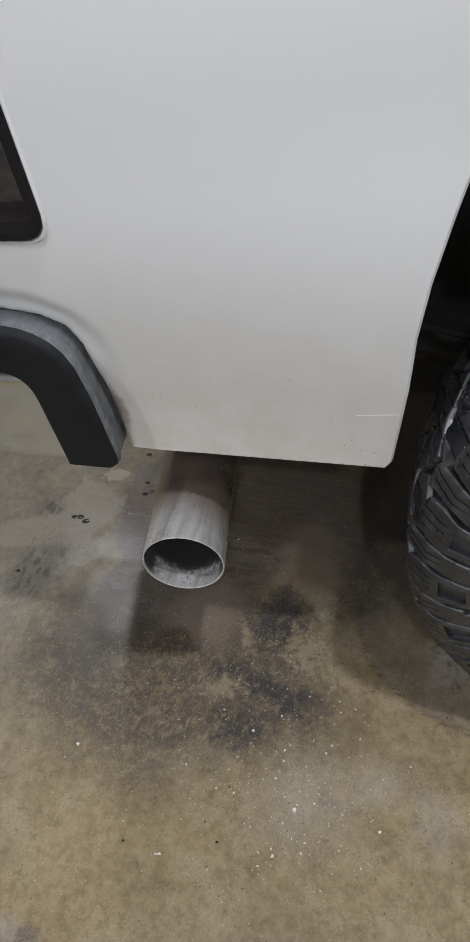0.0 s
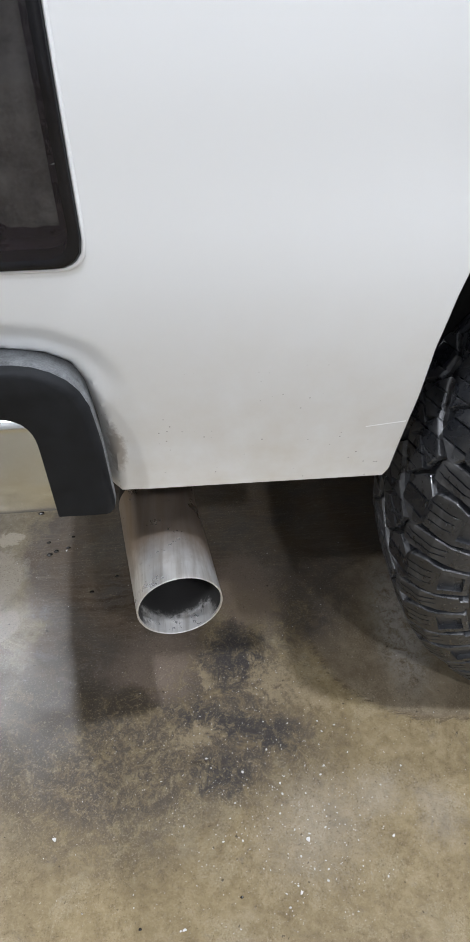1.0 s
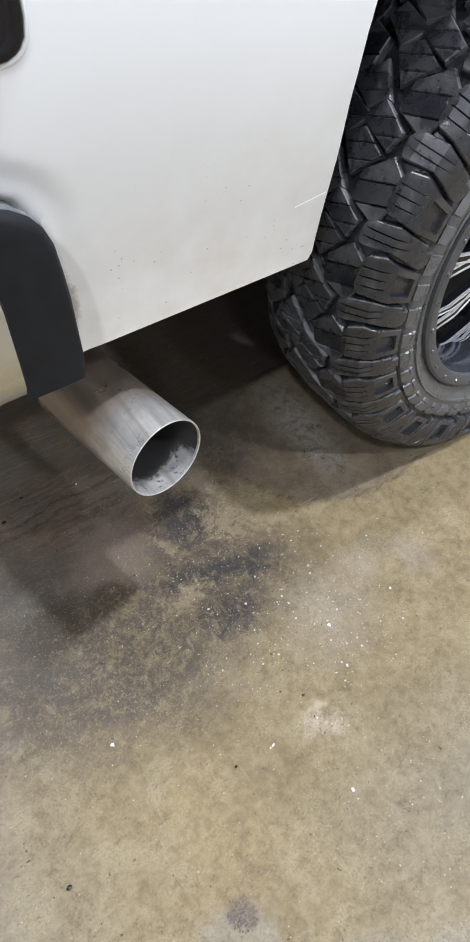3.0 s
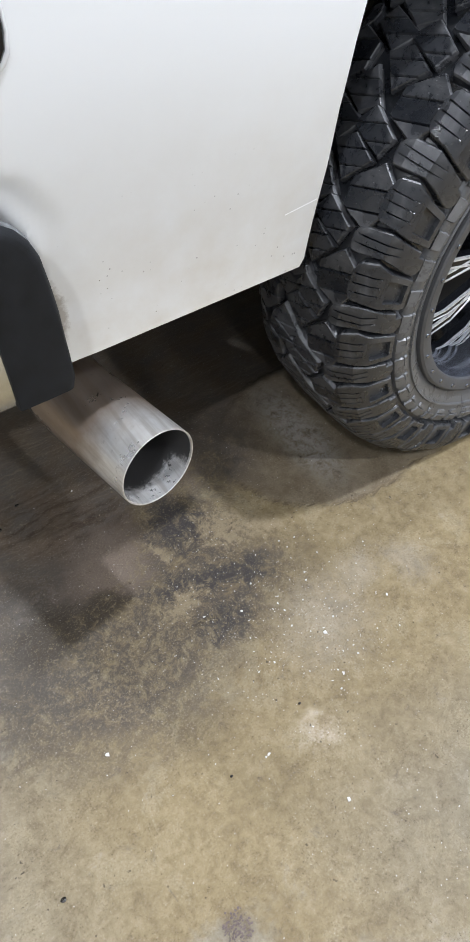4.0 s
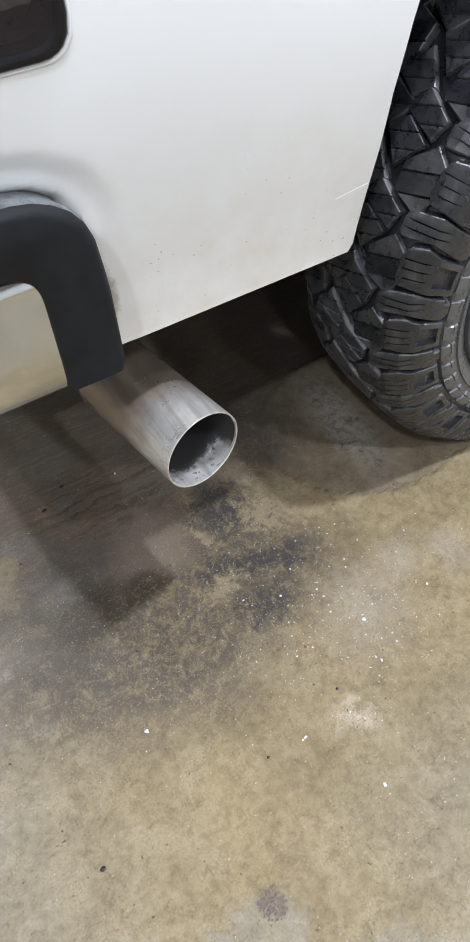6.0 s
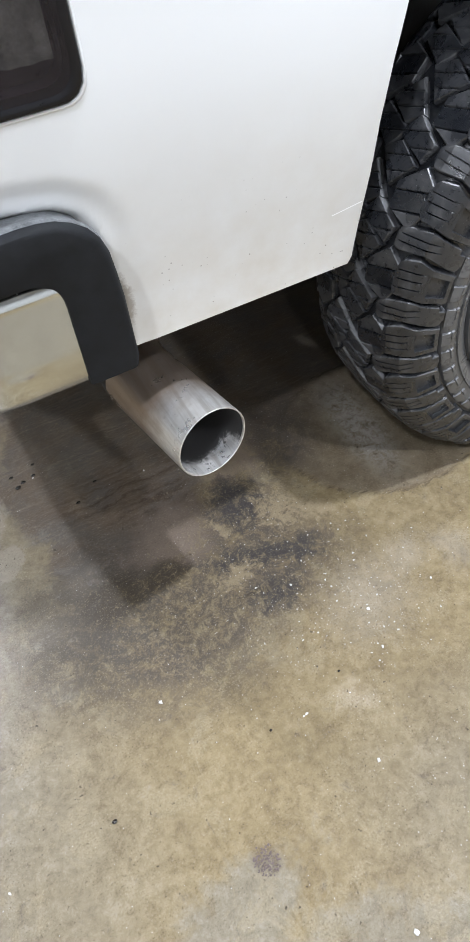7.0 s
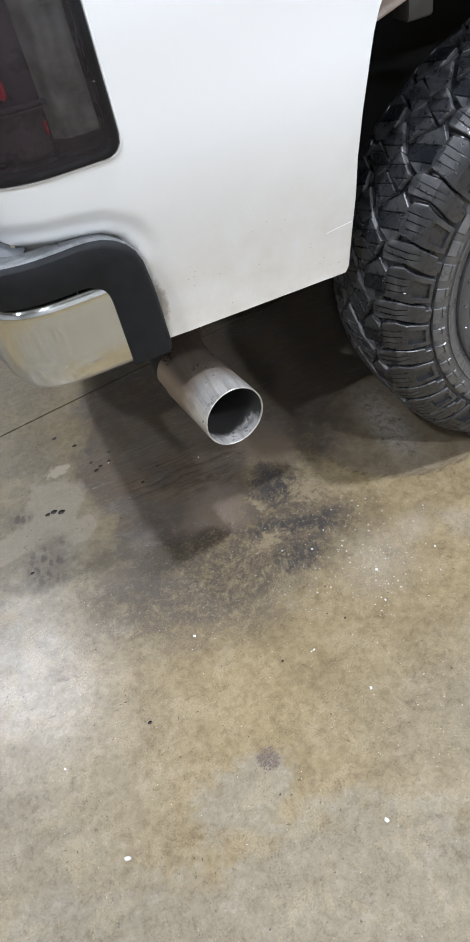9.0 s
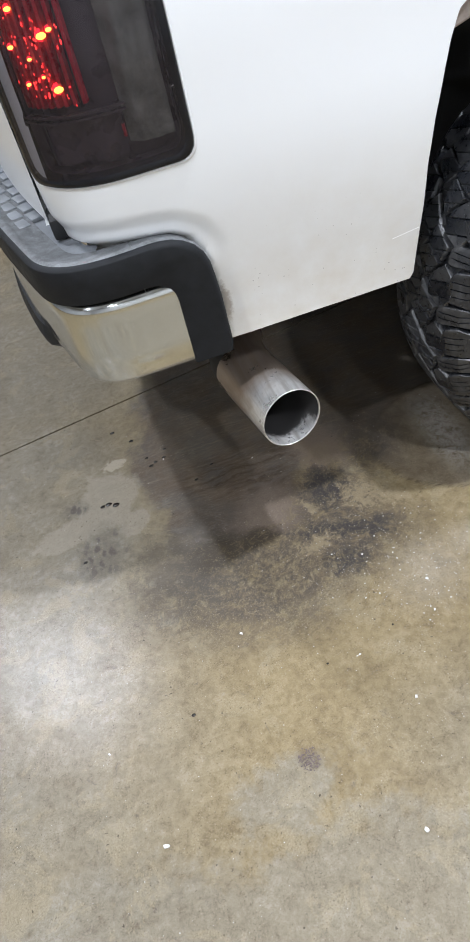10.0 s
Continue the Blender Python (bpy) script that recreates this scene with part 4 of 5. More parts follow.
# ---- tail light
def tl_outline(s, z, r=0.030):
    """Pull a place of the lamp's square outline into its rounded one."""
    for cs, cz, a, b in ((TL_S0 - r, TL_Z0 + r, 1, -1), (TL_S1 + r, TL_Z0 + r, -1, -1), (TL_S0 - r, TL_Z1 - r, 1, 1), (TL_S1 + r, TL_Z1 - r, -1, 1)):
        u, v = (s - cs) * a, (z - cz) * b
        if u > 0 and v > 0:
            k = max(u, v) / math.hypot(u, v)
            return cs + a * u * k, cz + b * v * k
    return s, z


def tl_surface(inset, inward, nu=28, nv=28):
    rows = []
    for i in range(nv + 1):
        row = []
        for j in range(nu + 1):
            s = TL_S1 + (TL_S0 - TL_S1) * j / nu
            z = TL_Z0 + (TL_Z1 - TL_Z0) * i / nv
            s, z = tl_outline(s, z)
            cs, cz = (TL_S0 + TL_S1) / 2, (TL_Z0 + TL_Z1) / 2
            s = cs + (s - cs) * (1 - inset / 0.159)
            z = cz + (z - cz) * (1 - inset / 0.23)
            row.append(skin(s, z, inward))
        rows.append(row)
    return rows


def border(rows):
    return rows[0] + [r[-1] for r in rows[1:]] + rows[-1][-2::-1] + [r[0] for r in rows[-2:0:-1]]


lamp = part("tail_light", bmesh.new(), M_HOUSING, truck, "dark smoked tail light with lit red diodes")
bm = bmesh.new()
grid(bm, tl_surface(0.004, -0.006))
part("lens", bm, M_LENS, lamp, "glossy smoked lens", 60)
bm = bmesh.new()
grid(bm, [border(tl_surface(a, b)) for a, b in ((-0.004, 0.012), (-0.004, -0.003), (-0.001, -0.0078), (0.004, -0.0078), (0.009, -0.0062), (0.010, 0.02))], close_u=True)
part("lens_border", bm, M_GLOSS, lamp, "gloss black lens border", 60)
bm = bmesh.new()
grid(bm, [border(tl_surface(a, b)) for a, b in ((-0.0035, 0.004), (-0.0042, -0.002), (-0.0060, -0.0032), (-0.0080, -0.0022), (-0.0100, 0.002))], close_u=True)
part("lamp_flange", bm, M_WHITE, truck, "white painted lip round the tail light", 70)
bm = bmesh.new()
grid(bm, tl_surface(0.010, 0.050, 28, 28))
grid(bm, [border(tl_surface(a, b)) for a, b in ((0.0, 0.0), (0.006, 0.02), (0.010, 0.050))], close_u=True)
part("housing", bm, M_HOUSING, lamp)
# grey fluted side reflector and red ribs behind the lens
bm = bmesh.new()
grid(bm, [[skin(s, z, 0.0185 + 0.0016 * math.sin((s + 0.43) * 260 + 0.9 * math.sin(z * 34)) + 0.004 * math.sin((s + 0.43) * 55) + 0.0003 * math.sin(z * 900) + 0.02 * smooth01((-0.484 - s) / 0.03)) for s in np.linspace(-0.505, -0.430, 40)] for z in np.linspace(1.050, 1.46, 120)])
part("side_reflector", bm, M_SILVER, lamp, "grey fluted side reflector")
bm = bmesh.new()
grid(bm, [[skin(s, z, 0.024 - 0.006 * math.sin((s + 0.514) / 0.006 * math.pi)) for s in np.linspace(-0.514, -0.508, 6)] for z in np.linspace(1.064, 1.084, 6)])
part("reflector", bm, M_RED, lamp, "small red reflector")
for k in range(9):
    s = -0.555 - 0.018 * k
    bm = bmesh.new()
    grid(bm, [[skin(s - d, z, i) for z in np.linspace(1.125, 1.45, 12)] for d, i in ((0, 0.04), (0.003, 0.026), (0.010, 0.026), (0.012, 0.04))])
    part("reflector", bm, M_RED, lamp, "red ribbed reflector")
bm = bmesh.new()
for z in (1.105, 1.113):
    grid(bm, [[skin(s, z + d, i) for s in np.linspace(-0.71, -0.50, 14)] for d, i in ((0, 0.03), (0.0, 0.012), (0.003, 0.012))])
part("shelf", bm, M_HOUSING, lamp)
bm = bmesh.new()
grid(bm, [[skin(s, z, 0.03 + 0.008 * math.cos((s + 0.6) * 60)) for s in np.linspace(-0.71, -0.51, 24)] for z in np.linspace(1.035, 1.10, 5)])
part("lower_reflector", bm, M_HOUSING, lamp)
random.seed(4)
for s, z, big in ((-0.600, 1.152, 1.0), (-0.600, 1.226, 1.0), (-0.583, 1.232, 0.6), (-0.640, 1.198, 0.45), (-0.622, 1.172, 0.4), (-0.664, 1.163, 0.5), (-0.600, 1.300, 1.0), (-0.655, 1.265, 0.7), (-0.682, 1.215, 0.6), (-0.682, 1.300, 0.6), (-0.600, 1.375, 1.0), (-0.66, 1.38, 0.7)):
    p = skin(s, z, 0.022)
    bm = bmesh.new()
    bmesh.ops.create_uvsphere(bm, u_segments=14, v_segments=8, radius=0.0092 * big, matrix=Matrix.Translation(p + Vector((0, 0.010 * big, 0))) @ Matrix.Diagonal((1, 0.6, 1, 1)))
    diode = part("diode", bm, M_OPTIC, lamp, "glowing red diode")
    bm = bmesh.new()
    bmesh.ops.create_uvsphere(bm, u_segments=12, v_segments=8, radius=0.0052 * big, matrix=Matrix.Translation(p) @ Matrix.Diagonal((1.5, 1, 0.9, 1)))
    part("core", bm, M_CORE, diode)
    for k in range(int(15 * big)):
        q = skin(s + random.choice((-0.036, -0.024, -0.013, 0.012, 0.022)) + random.uniform(-0.002, 0.002), z + random.triangular(-0.03, 0.026, 0.0), 0.024)
        bm = bmesh.new()
        bmesh.ops.create_icosphere(bm, subdivisions=1, radius=random.uniform(0.0008, 0.0019), matrix=Matrix.Translation(q) @ Matrix.Diagonal((1, 1, random.uniform(0.7, 2.4), 1)))
        part("facet", bm, M_LED, diode)

# ---- tailpipe
TIP = Vector((-0.339, -0.088, 0.430))
INTO = Vector((-0.1645, 0.9857, -0.036)).normalized()
cl = [TIP + INTO * d for d in (0.0, 0.004, 0.02, 0.05, 0.10, 0.15, 0.20, 0.25)]
p, d = cl[-1].copy(), INTO.copy()
for k in range(10):
    d = (d + Vector((0.14, -0.02, 0.05))).normalized()
    p = p + d * 0.045
    cl.append(p.copy())
bm = bmesh.new()
tube(bm, cl, 0.0719, 0.0028, 56)
for f in bm.faces:
    c = f.calc_center_median() - TIP
    along = c.dot(INTO)
    if (c - INTO * along).length < 0.0715 and along > 0.004:
        f.material_index = 2
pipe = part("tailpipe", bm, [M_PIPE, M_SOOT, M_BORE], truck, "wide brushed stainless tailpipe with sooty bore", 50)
bm = bmesh.new()
box(bm, (-0.40, 0.24, 0.49), (-0.385, 0.27, 0.66), 0.004)
part("pipe_hanger", bm, M_UNDER, truck)

# ---- wheel and tyre
YT, RT = 0.052, 0.522
# half profile of the carcass under the blocks, and the step of the sidewall below their ends
CARC = [(0.0, 0.5055), (0.06, 0.505), (0.095, 0.5015), (0.112, 0.496), (0.124, 0.487), (0.133, 0.473), (0.139, 0.455), (0.142, 0.434), (0.143, 0.412), (0.1435, 0.405), (0.150, 0.402), (0.1545, 0.396), (0.1555, 0.385), (0.153, 0.370), (0.148, 0.353), (0.140, 0.338), (0.130, 0.328)]
ARC = [0.0]
for (ya, ra), (yb, rb) in zip(CARC, CARC[1:]):
    ARC.append(ARC[-1] + math.hypot(yb - ya, rb - ra))
CARC_Y, CARC_R = [c[0] for c in CARC], [c[1] for c in CARC]
DEG = RT * math.pi / 180      # metres round the tread for one degree


def on_tyre(t, w, h):
    """A place on the tyre: t metres round it, w across from the middle (negative: outboard), h above the carcass."""
    a, e = abs(w), 0.006
    y, rad = float(np.interp(a, ARC, CARC_Y)), float(np.interp(a, ARC, CARC_R))
    dy = float(np.interp(a + e, ARC, CARC_Y)) - (float(np.interp(a - e, ARC, CARC_Y)) if a > e else -float(np.interp(e - a, ARC, CARC_Y)))
    dr = float(np.interp(a + e, ARC, CARC_R)) - float(np.interp(abs(a - e), ARC, CARC_R))
    ln = math.hypot(dy, dr)
    y, rad = y - dr / ln * h, rad + dy / ln * h
    ang = t / RT
    return Vector((rad * math.sin(ang), math.copysign(y, w), rad * math.cos(ang)))


def lug_mesh(stations, height, slits=(), span=(2, 4), skew=0.0):
    """A shoulder lug. stations: (w, t low, t high, pit); slits: t of the cuts; pit: how deep a framed hollow lies there."""
    bm = bmesh.new()
    rows = []
    last = len(stations) - 1
    way = math.copysign(1, stations[-1][0] - stations[0][0])
    pitted = any(st[3] for st in stations)
    for i, (w, lo, hi, pit) in enumerate(stations):
        fw = min(0.014, (hi - lo) * 0.2)
        cols = [(lo - 0.003, 0.0), (lo, height - 0.0022), (lo + 0.0024, height)]
        if pitted:
            cols += [(lo + fw, height), (lo + fw + 0.001, height - pit)]
        for c in slits:
            c = c + skew * (w - stations[2][0])
            q = min(max(c, lo + fw + 0.002), hi - fw - 0.002)
            cut = span[0] <= i <= span[1] and lo + 0.007 < c < hi - 0.007
            deep = height - 0.008 if cut else height - pit
            cols += [(q - 0.0013, height - pit), (q - 0.0009, deep), (q + 0.0009, deep), (q + 0.0013, height - pit)]
        if pitted:
            cols += [(hi - fw - 0.001, height - pit), (hi - fw, height)]
        cols += [(hi - 0.0024, height), (hi, height - 0.0022), (hi + 0.003, 0.0)]
        mid = (lo + hi) / 2
        if i == 0:
            rows.append([on_tyre(t, w - way * 0.002, 0.0) for t, h in cols])
            rows.append([on_tyre(t, w, min(h, height - 0.0022)) for t, h in cols])
            rows.append([on_tyre(mid + (t - mid) * 0.97, w + way * 0.0022, h) for t, h in cols])
        elif i == last:
            rows.append([on_tyre(mid + (t - mid) * 0.97, w - way * 0.0022, h) for t, h in cols])
            rows.append([on_tyre(t, w, min(h, height - 0.0022)) for t, h in cols])
            rows.append([on_tyre(t, w + way * 0.002, 0.0) for t, h in cols])
        else:
            rows.append([on_tyre(t, w, h) for t, h in cols])
    grid(bm, rows)
    return finish(bm, "tread_block", M_RUBBER, 18)


def half_plane(poly, base, normal):
    """The part of a polygon on the normal's side of a line."""
    out = []
    for p, q in zip(poly, poly[1:] + poly[:1]):
        dp, dq = (p - base).dot(normal), (q - base).dot(normal)
        if dp >= 0:
            out.append(p)
        if dp * dq < 0:
            out.append(p.lerp(q, dp / (dp - dq)))
    return out


def shrunk(poly, d):
    """Polygon edges moved inwards by d."""
    area = sum(p.x * q.y - q.x * p.y for p, q in zip(poly, poly[1:] + poly[:1]))
    sg = 1 if area > 0 else -1
    out = []
    for k, p in enumerate(poly):
        e0, e1 = (p - poly[k - 1]).normalized(), (poly[(k + 1) % len(poly)] - p).normalized()
        n0, n1 = Vector((-e0.y, e0.x)) * sg, Vector((-e1.y, e1.x)) * sg
        m = n0 + n1
        out.append(p + m * (d / max(0.35, 1 + n0.dot(n1))))
    return out


def prism(bm, poly, low, height, edge):
    """A block standing on a polygon in (t, w), with chamfered rim."""
    top = shrunk(poly, edge)
    rings = [shrunk(poly, -0.002) if edge > 0.001 else poly, poly, top]
    rows = [[on_tyre(p.x, p.y, h) for p in ring] for ring, h in zip(rings, (low, height - edge, height))]
    vs = grid(bm, rows, close_u=True)
    bm.faces.new(vs[-1])


def block_mesh(corners, cuts, height, flip=False, grow=0.0):
    """An inner tread block from corners (degrees, w) with sipes cut across it at given degrees."""
    poly = [Vector(((-u if flip else u) * DEG, -w if flip else w)) for u, w in corners]
    poly = shrunk(poly, -grow)
    bm = bmesh.new()
    prism(bm, poly, 0.0, height - 0.007, 0.0006)
    across = Vector((0.95, 0.30))
    lines = sorted((-c if flip else c) * DEG for c in cuts)
    mid_w = sum(p.y for p in poly) / len(poly)
    rest = poly
    for c in lines:
        base = Vector((c, mid_w))
        below = half_plane(rest, base - across * 0.0008, -across)
        if len(below) > 2:
            prism(bm, below, height - 0.0075, height, 0.0016)
        rest = half_plane(rest, base + across * 0.0008, across)
    if len(rest) > 2:
        prism(bm, rest, height - 0.0075, height, 0.0016)
    return finish(bm, "tread_block", M_RUBBER, 18)


def squashed(p):
    """Where the load presses the tyre on the floor: the sidewall bulges and the tread lies flat."""
    low = smooth01((-ZC + 0.16 - p.z) / 0.16)
    p.y += math.copysign(0.020 * low * smooth01((abs(p.y) - 0.06) / 0.08), p.y)
    p.z = max(p.z, -ZC + 0.001)
    return p


def pressed(me, turn):
    """The mesh, or where the turned block comes near the floor, a copy pressed out of shape."""
    rot = Matrix.Rotation(turn, 4, "Y")
    if min((rot @ v.co).z for v in me.vertices) > -ZC + 0.15:
        return me
    own, back = me.copy(), rot.inverted()
    for v in own.vertices:
        v.co = back @ squashed(rot @ v.co)
    return own


def tread(tyre):
    count, first = 24, -77.7
    framed = [(-0.104, -1.0, 2.4, 0), (-0.109, -2.2, 4.0, 0), (-0.113, -2.5, 4.6, 0), (-0.133, -2.9, 5.2, 0), (-0.146, -3.4, 4.4, 0), (-0.156, -3.8, 3.8, 0), (-0.1565, -3.8, 3.8, 0.009), (-0.193, -4.6, 2.5, 0.009), (-0.1935, -4.6, 2.5, 0), (-0.204, -4.9, 2.2, 0)]
    stepped = [(-0.086, -7.8, -6.0, 0), (-0.093, -8.9, -4.9, 0), (-0.104, -8.8, -4.5, 0), (-0.133, -8.4, -4.0, 0), (-0.157, -9.4, -4.9, 0), (-0.178, -10.6, -5.7, 0), (-0.190, -11.1, -6.1, 0), (-0.1915, -11.1, -7.4, 0), (-0.200, -10.9, -7.6, 0), (-0.2015, -10.2, -7.6, 0), (-0.208, -10.1, -7.8, 0)]
    hexed = [(1.2, -0.047), (5.0, -0.084), (3.2, -0.104), (0.9, -0.100), (-1.2, -0.112), (-4.9, -0.097), (-3.0, -0.050)]
    upper = [(8.2, 0.006), (12.2, -0.018), (9.0, -0.074), (5.6, -0.064)]
    lower = [(4.9, 0.022), (7.2, -0.010), (4.6, -0.060), (-0.2, -0.024)]

    def rounds(st, sign):
        rows = [(w * sign, (lo - 0.3) * DEG * sign, (hi + 0.3) * DEG * sign, pit) for w, lo, hi, pit in st]
        return [(w, min(lo, hi), max(lo, hi), pit) for w, lo, hi, pit in rows]

    made = []
    for sign, shift in ((1, 0.0), (-1, 2.2)):
        made.append((lug_mesh(rounds(framed, sign), 0.0165, [sign * q * DEG for q in (-0.9, 0.9, 2.7)], (2, 3)), shift))
        made.append((lug_mesh(rounds(stepped, sign), 0.0165, [sign * q * DEG for q in (-7.4, -5.9)], (2, 3)), shift))
        made.append((block_mesh(hexed, (-2.6, 1.2), 0.0165, sign < 0, 0.0036), shift))
        made.append((block_mesh(upper, (6.9, 9.9), 0.0165, sign < 0, 0.0008), shift))
        made.append((block_mesh(lower, (2.0, 4.9), 0.0165, sign < 0, 0.0008), shift))
    for k in range(count):
        for me, shift in made:
            turn = radians(first + shift + k * 360 / count)
            ob = new("tread_block", pressed(me, turn))
            ob.parent, ob.rotation_euler = tyre, (0, turn, 0)


bm = bmesh.new()
revolve(bm, [(y * q, rad) for q, src in ((-1, CARC[::-1]), (1, CARC[1:])) for y, rad in src], 180)
for v in bm.verts:
    v.co = squashed(v.co)
    v.co.z = max(v.co.z, -ZC + 0.006)
tyre = part("tyre", bm, M_RUBBER, truck, "mud-terrain tyre with deep staggered tread blocks")
tyre.location = (XC, YT, ZC)
tread(tyre)
# sidewall: two rows of low bars, thin rings and unreadable raised marks
bm = bmesh.new()
revolve(bm, [(-0.1525, 0.366), (-0.1555, 0.3645), (-0.1545, 0.3615), (-0.1490, 0.360)], 140)
for v in bm.verts:
    v.co = squashed(v.co)
part("sidewall_ring", bm, M_RUBBER, tyre)


def side_bar(name, angle, half, w0, w1, h):
    bm = bmesh.new()
    rows = []
    for w, up in ((w0 + 0.001, 0.0), (w0, h), (w1, h), (w1 - 0.001, 0.0)):
        rows.append([on_tyre(radians(angle + q) * RT, w, up if abs(q) < half else 0.0) for q in (-half - 0.15, -half + 0.12, half - 0.12, half + 0.15)])
    grid(bm, rows)
    for v in bm.verts:
        v.co = squashed(v.co)
    part(name, bm, M_RUBBER, tyre)


for k in range(48):
    angle = k * 7.5 + 1.5
    side_bar("sidewall_rib", angle, 2.2 if k % 2 else 2.7, -0.2225, -0.2375, 0.0050)
    side_bar("sidewall_rib", angle + 0.6, 1.3 if k % 2 else 1.8, -0.2415, -0.2485, 0.0036)
for k in list(range(0, 15)) + list(range(27, 39)) + list(range(52, 66)):
    side_bar("sidewall_mark", k * 4.3, 1.0, -0.2600, -0.2680, 0.0014)

# rim
bm = bmesh.new()
revolve(bm, [(-0.120, 0.268), (-0.132, 0.266), (-0.135, 0.262), (-0.133, 0.247), (-0.130, 0.243), (-0.122, 0.2415)], 96)
rim = part("rim", bm, M_LIP, truck, "gloss black deep alloy rim with milled spokes")
rim.location = (XC, YT - 0.012, ZC)
rim.scale = (1.245, 1.0, 1.245)
bm = bmesh.new()
revolve(bm, [(-0.1235, 0.2415), (-0.118, 0.240), (-0.05, 0.232), (0.03, 0.226), (0.12, 0.235), (0.128, 0.268)], 96)
part("barrel", bm, M_BARREL, rim, "polished dark rim barrel")
bm = bmesh.new()
bmesh.ops.create_cone(bm, cap_ends=True, segments=10, radius1=0.0038, radius2=0.0030, depth=0.003, matrix=pose(0, -0.1355, 0.2545, 90))
bolt = finish(bm, "rim_bolt", M_BARREL)
for k in range(32):
    ob = new("rim_bolt", bolt)
    ob.parent, ob.rotation_euler = rim, (0, k * 2 * math.pi / 32, 0)


def spoke_mesh(lean, milled):
    bm = bmesh.new()
    rows = []
    for r, y, wd in ((0.055, -0.060, 0.014), (0.10, -0.072, 0.010), (0.16, -0.066, 0.0085), (0.205, -0.045, 0.0085), (0.236, -0.015, 0.010)):
        x0 = lean * (r - 0.05) * 0.42
        if milled:
            rows.append([(x0 + milled * wd * q, y - dy, r) for q, dy in ((0.55, -0.0005), (0.66, 0.0022), (1.0, 0.0016), (1.06, -0.004))])
        else:
            rows.append([(x0 - wd, y + 0.022, r), (x0 - wd, y + 0.002, r), (x0 - wd * 0.8, y, r), (x0 + wd * 0.8, y, r), (x0 + wd, y + 0.002, r), (x0 + wd, y + 0.022, r)])
    grid(bm, rows)
    return finish(bm, "spoke_edge" if milled else "spoke", M_MILLED if milled else M_RIM)


sp = [(spoke_mesh(q, 0), spoke_mesh(q, 1), spoke_mesh(q, -1)) for q in (-1, 1)]
for k in range(10):
    for q, (dark, *bright) in enumerate(sp):
        ob = new("spoke", dark)
        ob.parent, ob.rotation_euler = rim, (0, k * math.pi / 5 + 0.10 * (1 if q else -1), 0)
        for edge in bright:
            ed = new("spoke_edge", edge)
            ed.parent, ed.rotation_euler = rim, ob.rotation_euler
bm = bmesh.new()
revolve(bm, [(-0.066, 0.0), (-0.068, 0.030), (-0.062, 0.038), (-0.060, 0.075), (-0.03, 0.082), (0.02, 0.09)], 48)
part("hub", bm, M_RIM, rim)
bm = bmesh.new()
revolve(bm, [(0.03, 0.0), (0.03, 0.19), (0.05, 0.19)], 48)
part("brake_disc", bm, M_UNDER, rim)

# the wheel on the far side
for x, y, turn in ((XC, 2 * MIDY - YT, 180), (4.12, YT, 0), (4.12, 2 * MIDY - YT, 180)):
    copy_thing(tyre, pose(x, y, ZC, 0, 0, turn))
    copy_thing(rim, pose(x, y + (-0.012 if turn == 0 else 0.012), ZC, 0, 0, turn) @ Matrix.Diagonal((1.245, 1.0, 1.245, 1)))

# the rest of the truck, ahead of the bed
bm = bmesh.new()
side = [(1.57, 0.64), (1.57, 1.50), (1.64, 1.53), (1.78, 1.93), (1.90, 1.97), (2.85, 1.97), (2.98, 1.94), (3.50, 1.50), (4.62, 1.38), (4.74, 1.28), (4.78, 0.95), (4.73, 0.70), (4.70, 0.70), (4.68, 0.92), (4.46, 1.10), (3.80, 1.10), (3.56, 0.92), (3.54, 0.64)]
rows = []
for y, sink in ((0.05, 0.06), (0.012, 0.02), (0.0, 0.0), (2 * MIDY, 0.0), (2 * MIDY - 0.012, 0.02), (2 * MIDY - 0.05, 0.06)):
    row = []
    for x, z in side:
        lean = 0.19 * smooth01((z - 1.45) / 0.5)
        row.append((x, y + (lean if y < MIDY else -lean), z - (sink * 0.3 if z > 1.3 else 0)))
    rows.append(row)
grid(bm, rows, close_u=True)
for row in (rows[0], rows[-1]):
    bm.faces.new([bm.verts.new(p) for p in row])
part("cab", bm, M_WHITE, truck, "white painted cab and hood", 30)
for q in (0, 1):
    for xa, xb in ((1.82, 2.30), (2.36, 3.02)):
        bm = bmesh.new()
        rows = []
        for z in (1.50, 1.70, 1.90):
            lean = 0.19 * smooth01((z - 1.45) / 0.5) - 0.004
            far_x = min(xb, 3.44 - (z - 1.5) * 1.15) if xb > 3 else xb
            rows.append([(x, lean if q == 0 else 2 * MIDY - lean, z) for x in (xa, far_x)])
        grid(bm, rows)
        part("window_pane", bm, M_GLOSS, truck, "dark window pane")

# ---------------------------------------------------------------- small things on the floor
random.seed(11)


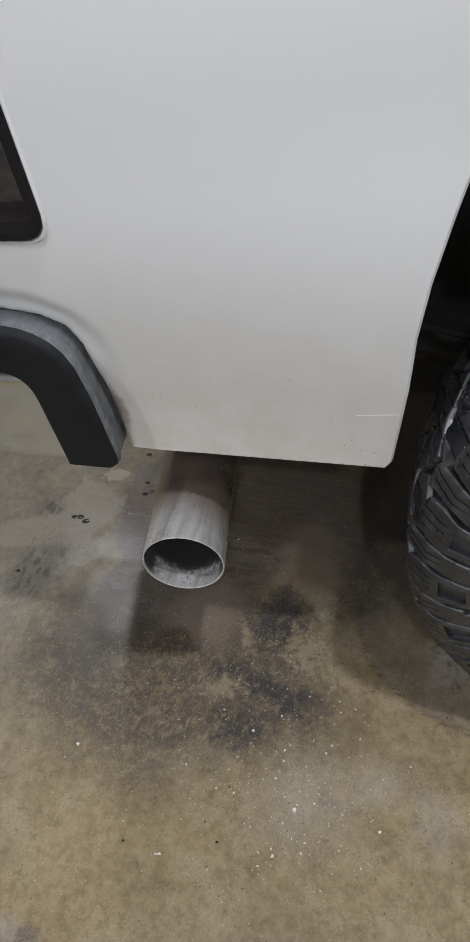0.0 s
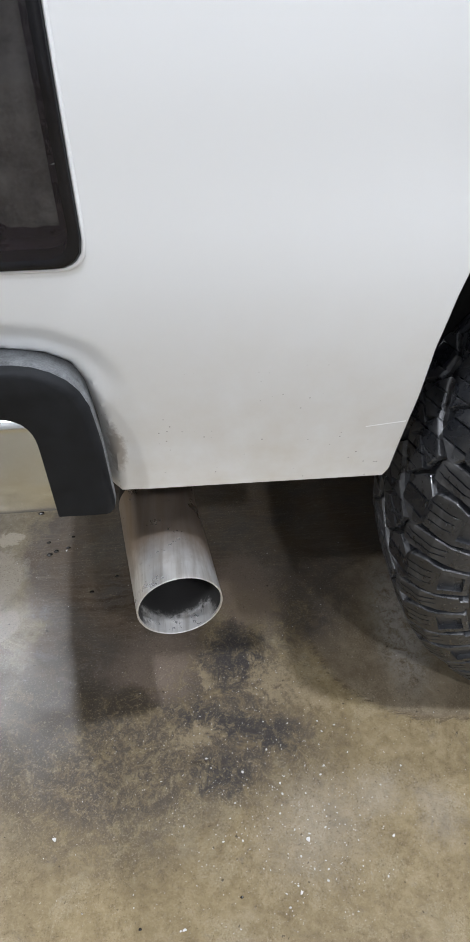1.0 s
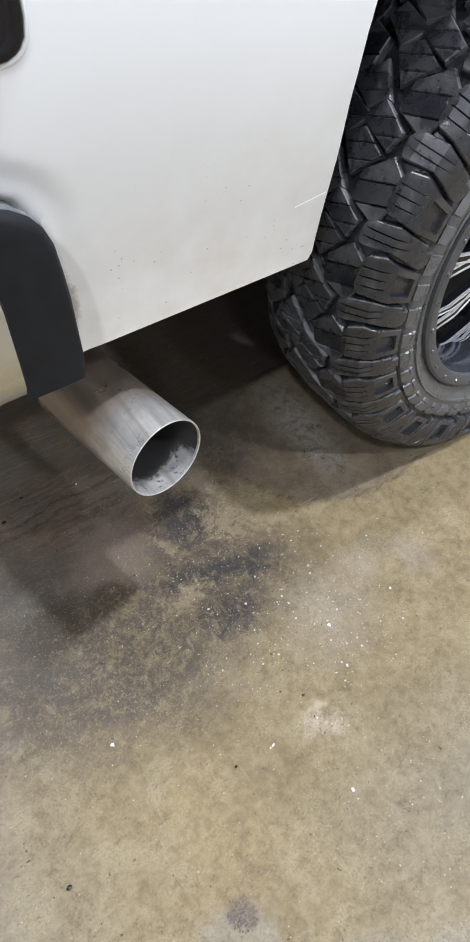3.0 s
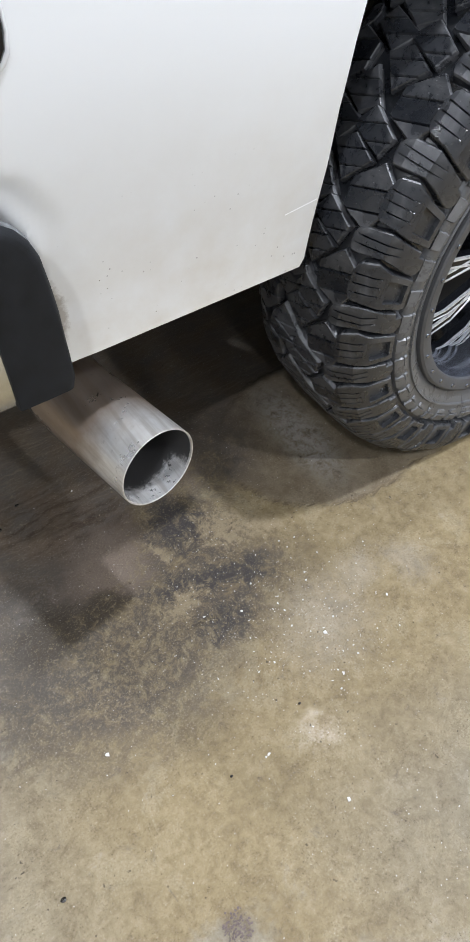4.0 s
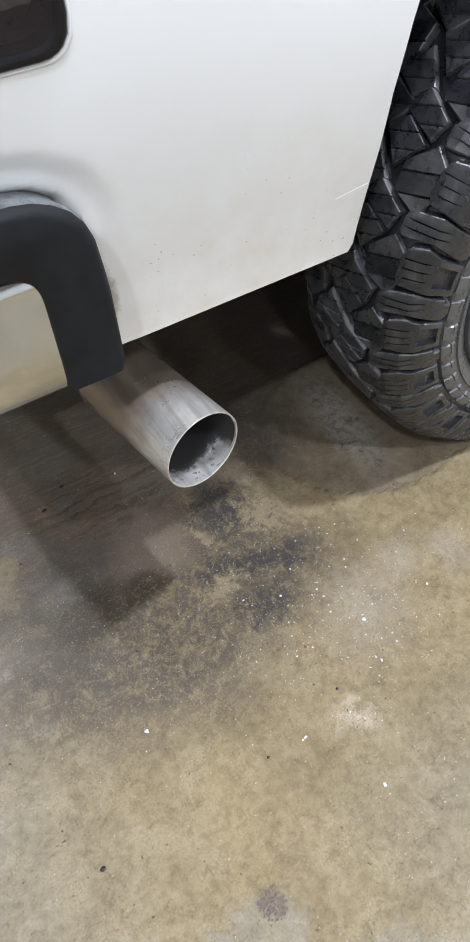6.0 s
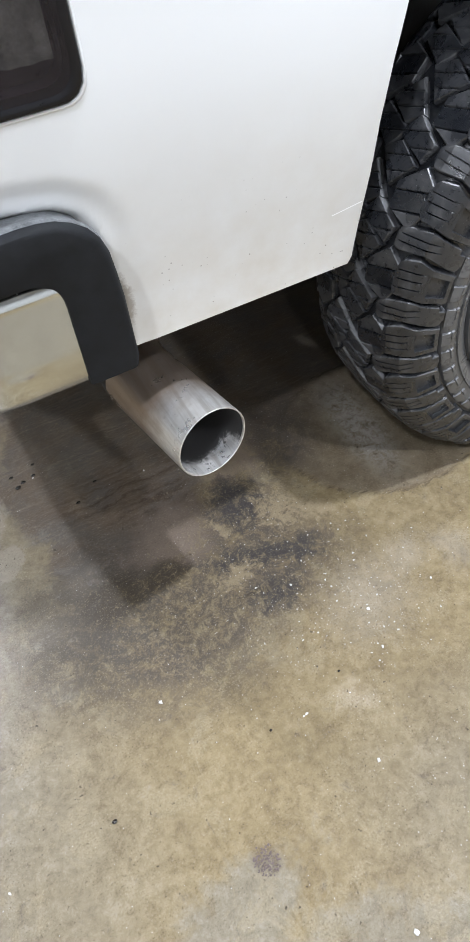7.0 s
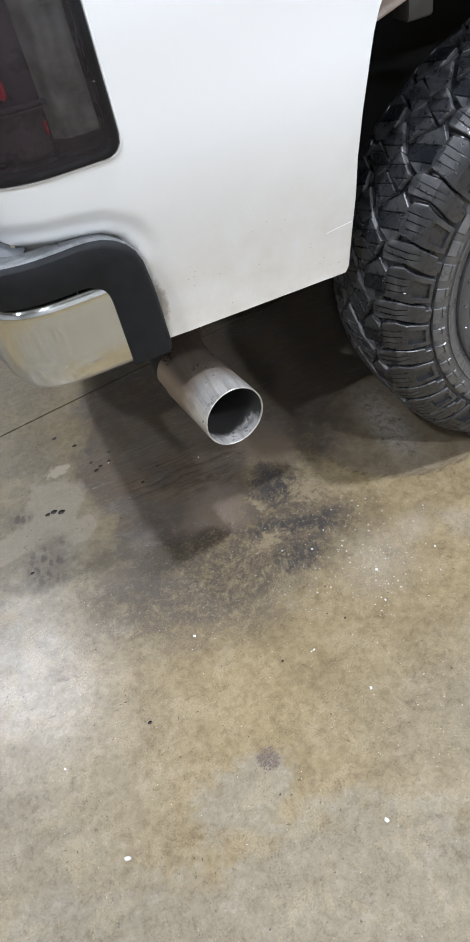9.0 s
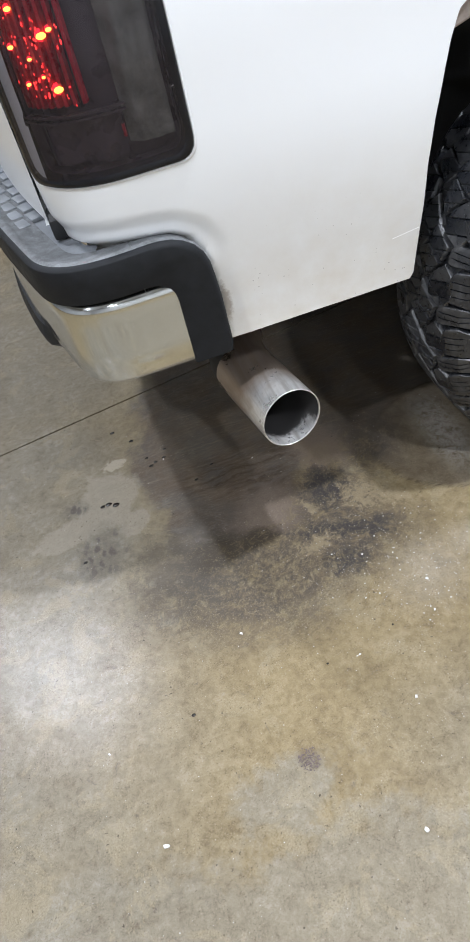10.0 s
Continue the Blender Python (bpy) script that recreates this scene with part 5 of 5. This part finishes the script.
def flake(x, y, size, turn, label):
    bm = bmesh.new()
    n = 6
    ring = [(math.cos(2 * math.pi * k / n) * random.uniform(0.45, 1.1), math.sin(2 * math.pi * k / n) * random.uniform(0.3, 0.95)) for k in range(n)]
    low = [bm.verts.new((size * u, size * v, 0.0)) for u, v in ring]
    top = [bm.verts.new((size * u * 0.9, size * v * 0.9, random.uniform(0.1, 0.35) * size)) for u, v in ring]
    for k in range(n):
        bm.faces.new((low[k], low[(k + 1) % n], top[(k + 1) % n], top[k]))
    bm.faces.new(top)
    ob = tagged(new("paint_flake", finish(bm, "paint_flake", M_CHIP, 20)), label, "debris", "white flakes")
    ob.location, ob.rotation_euler = (x, y, 0.0005), (0, 0, turn)


for x, y, size in ((-0.880, -0.684, 0.0095), (-0.397, -0.828, 0.0085), (-0.603, -0.283, 0.0055), (-0.365, -0.444, 0.005), (-0.295, -0.582, 0.005), (-0.395, 0.291, 0.0035), (-0.653, 0.419, 0.0035),
                   (-0.964, -0.458, 0.0045), (-0.158, -0.404, 0.005), (-0.245, -0.186, 0.0035), (-0.173, -0.213, 0.0035), (-0.134, -0.319, 0.0055), (0.026, -0.324, 0.004), (-0.291, -0.311, 0.0035), (-0.372, -0.446, 0.003)):
    flake(x, y, size, random.uniform(0, 6), "small white paint flake lying on the concrete")

# fine white crumbs
bm = bmesh.new()
for k in range(700):
    if k < 330:
        x, y, s = random.gauss(-0.13, 0.10), random.gauss(-0.28, 0.09), 0.0005 + 0.0020 * random.random() ** 4
    elif k < 480:
        x, y, s = random.gauss(-0.30, 0.10), random.gauss(-0.12, 0.08), 0.0004 + 0.0010 * random.random() ** 2
    else:
        x, y, s = random.uniform(-1.0, 0.3), random.uniform(-0.9, 0.5), random.uniform(0.0005, 0.0013)
    bmesh.ops.create_icosphere(bm, subdivisions=1, radius=s, matrix=Matrix.Translation((x, y, s * 0.3)) @ Matrix.Rotation(random.uniform(0, 3), 4, "Z") @ Matrix.Diagonal((1.2, random.uniform(0.5, 1), 0.4, 1)))
tagged(new("white_crumbs", finish(bm, "white_crumbs", M_CRUMB)), "fine white crumbs scattered on the concrete", "debris", kind="stuff")


def spot(x, y, r, flat=0.8):
    bm = bmesh.new()
    ph = random.uniform(0, 6)
    ring = [bm.verts.new((r * math.cos(a) * (1 + 0.12 * math.sin(3 * a + ph)), r * flat * math.sin(a), 0.0)) for a in (2 * math.pi * k / 14 for k in range(14))]
    top = [bm.verts.new((v.co.x * 0.8, v.co.y * 0.8, 0.0009)) for v in ring]
    for k in range(14):
        bm.faces.new((ring[k], ring[(k + 1) % 14], top[(k + 1) % 14], top[k]))
    bm.faces.new(top)
    ob = tagged(new("oil_spot", finish(bm, "oil_spot", M_DROP, 60)), "dark dried oil drop on the concrete", "stain", "oil drops")
    ob.location = (x, y, 0.0006)


for x, y, size in ((-0.789, 0.631, 0.008), (-0.735, 0.558, 0.008), (-0.649, 0.428, 0.006), (-0.679, 0.419, 0.007), (-0.695, 0.408, 0.008), (-0.702, 0.450, 0.006), (-0.640, 0.465, 0.005), (-0.869, 0.303, 0.008), (-0.851, 0.305, 0.010), (-0.830, 0.293, 0.011),
                (-0.518, 0.324, 0.005), (-0.577, 0.281, 0.006), (-0.264, -0.403, 0.003), (-0.764, -0.441, 0.005), (-0.441, -0.438, 0.003), (-0.947, 0.110, 0.006)):
    spot(x, y, size)

# dried mud lump
bm = bmesh.new()
for k in range(150):
    a, d = random.uniform(0, 6.3), random.uniform(0, 1) ** 0.6 * 0.023
    bmesh.ops.create_icosphere(bm, subdivisions=1, radius=random.uniform(0.0009, 0.0026), matrix=Matrix.Translation((d * math.cos(a), d * math.sin(a) * 1.15, 0.0006)) @ Matrix.Diagonal((1, random.uniform(0.5, 1), 0.35, 1)))
ob = tagged(new("mud_crumbs", finish(bm, "mud_crumbs", M_CLOD)), "flat patch of dried brown mud crumbs", "debris")
ob.location = (-0.556, -0.624, 0.0)
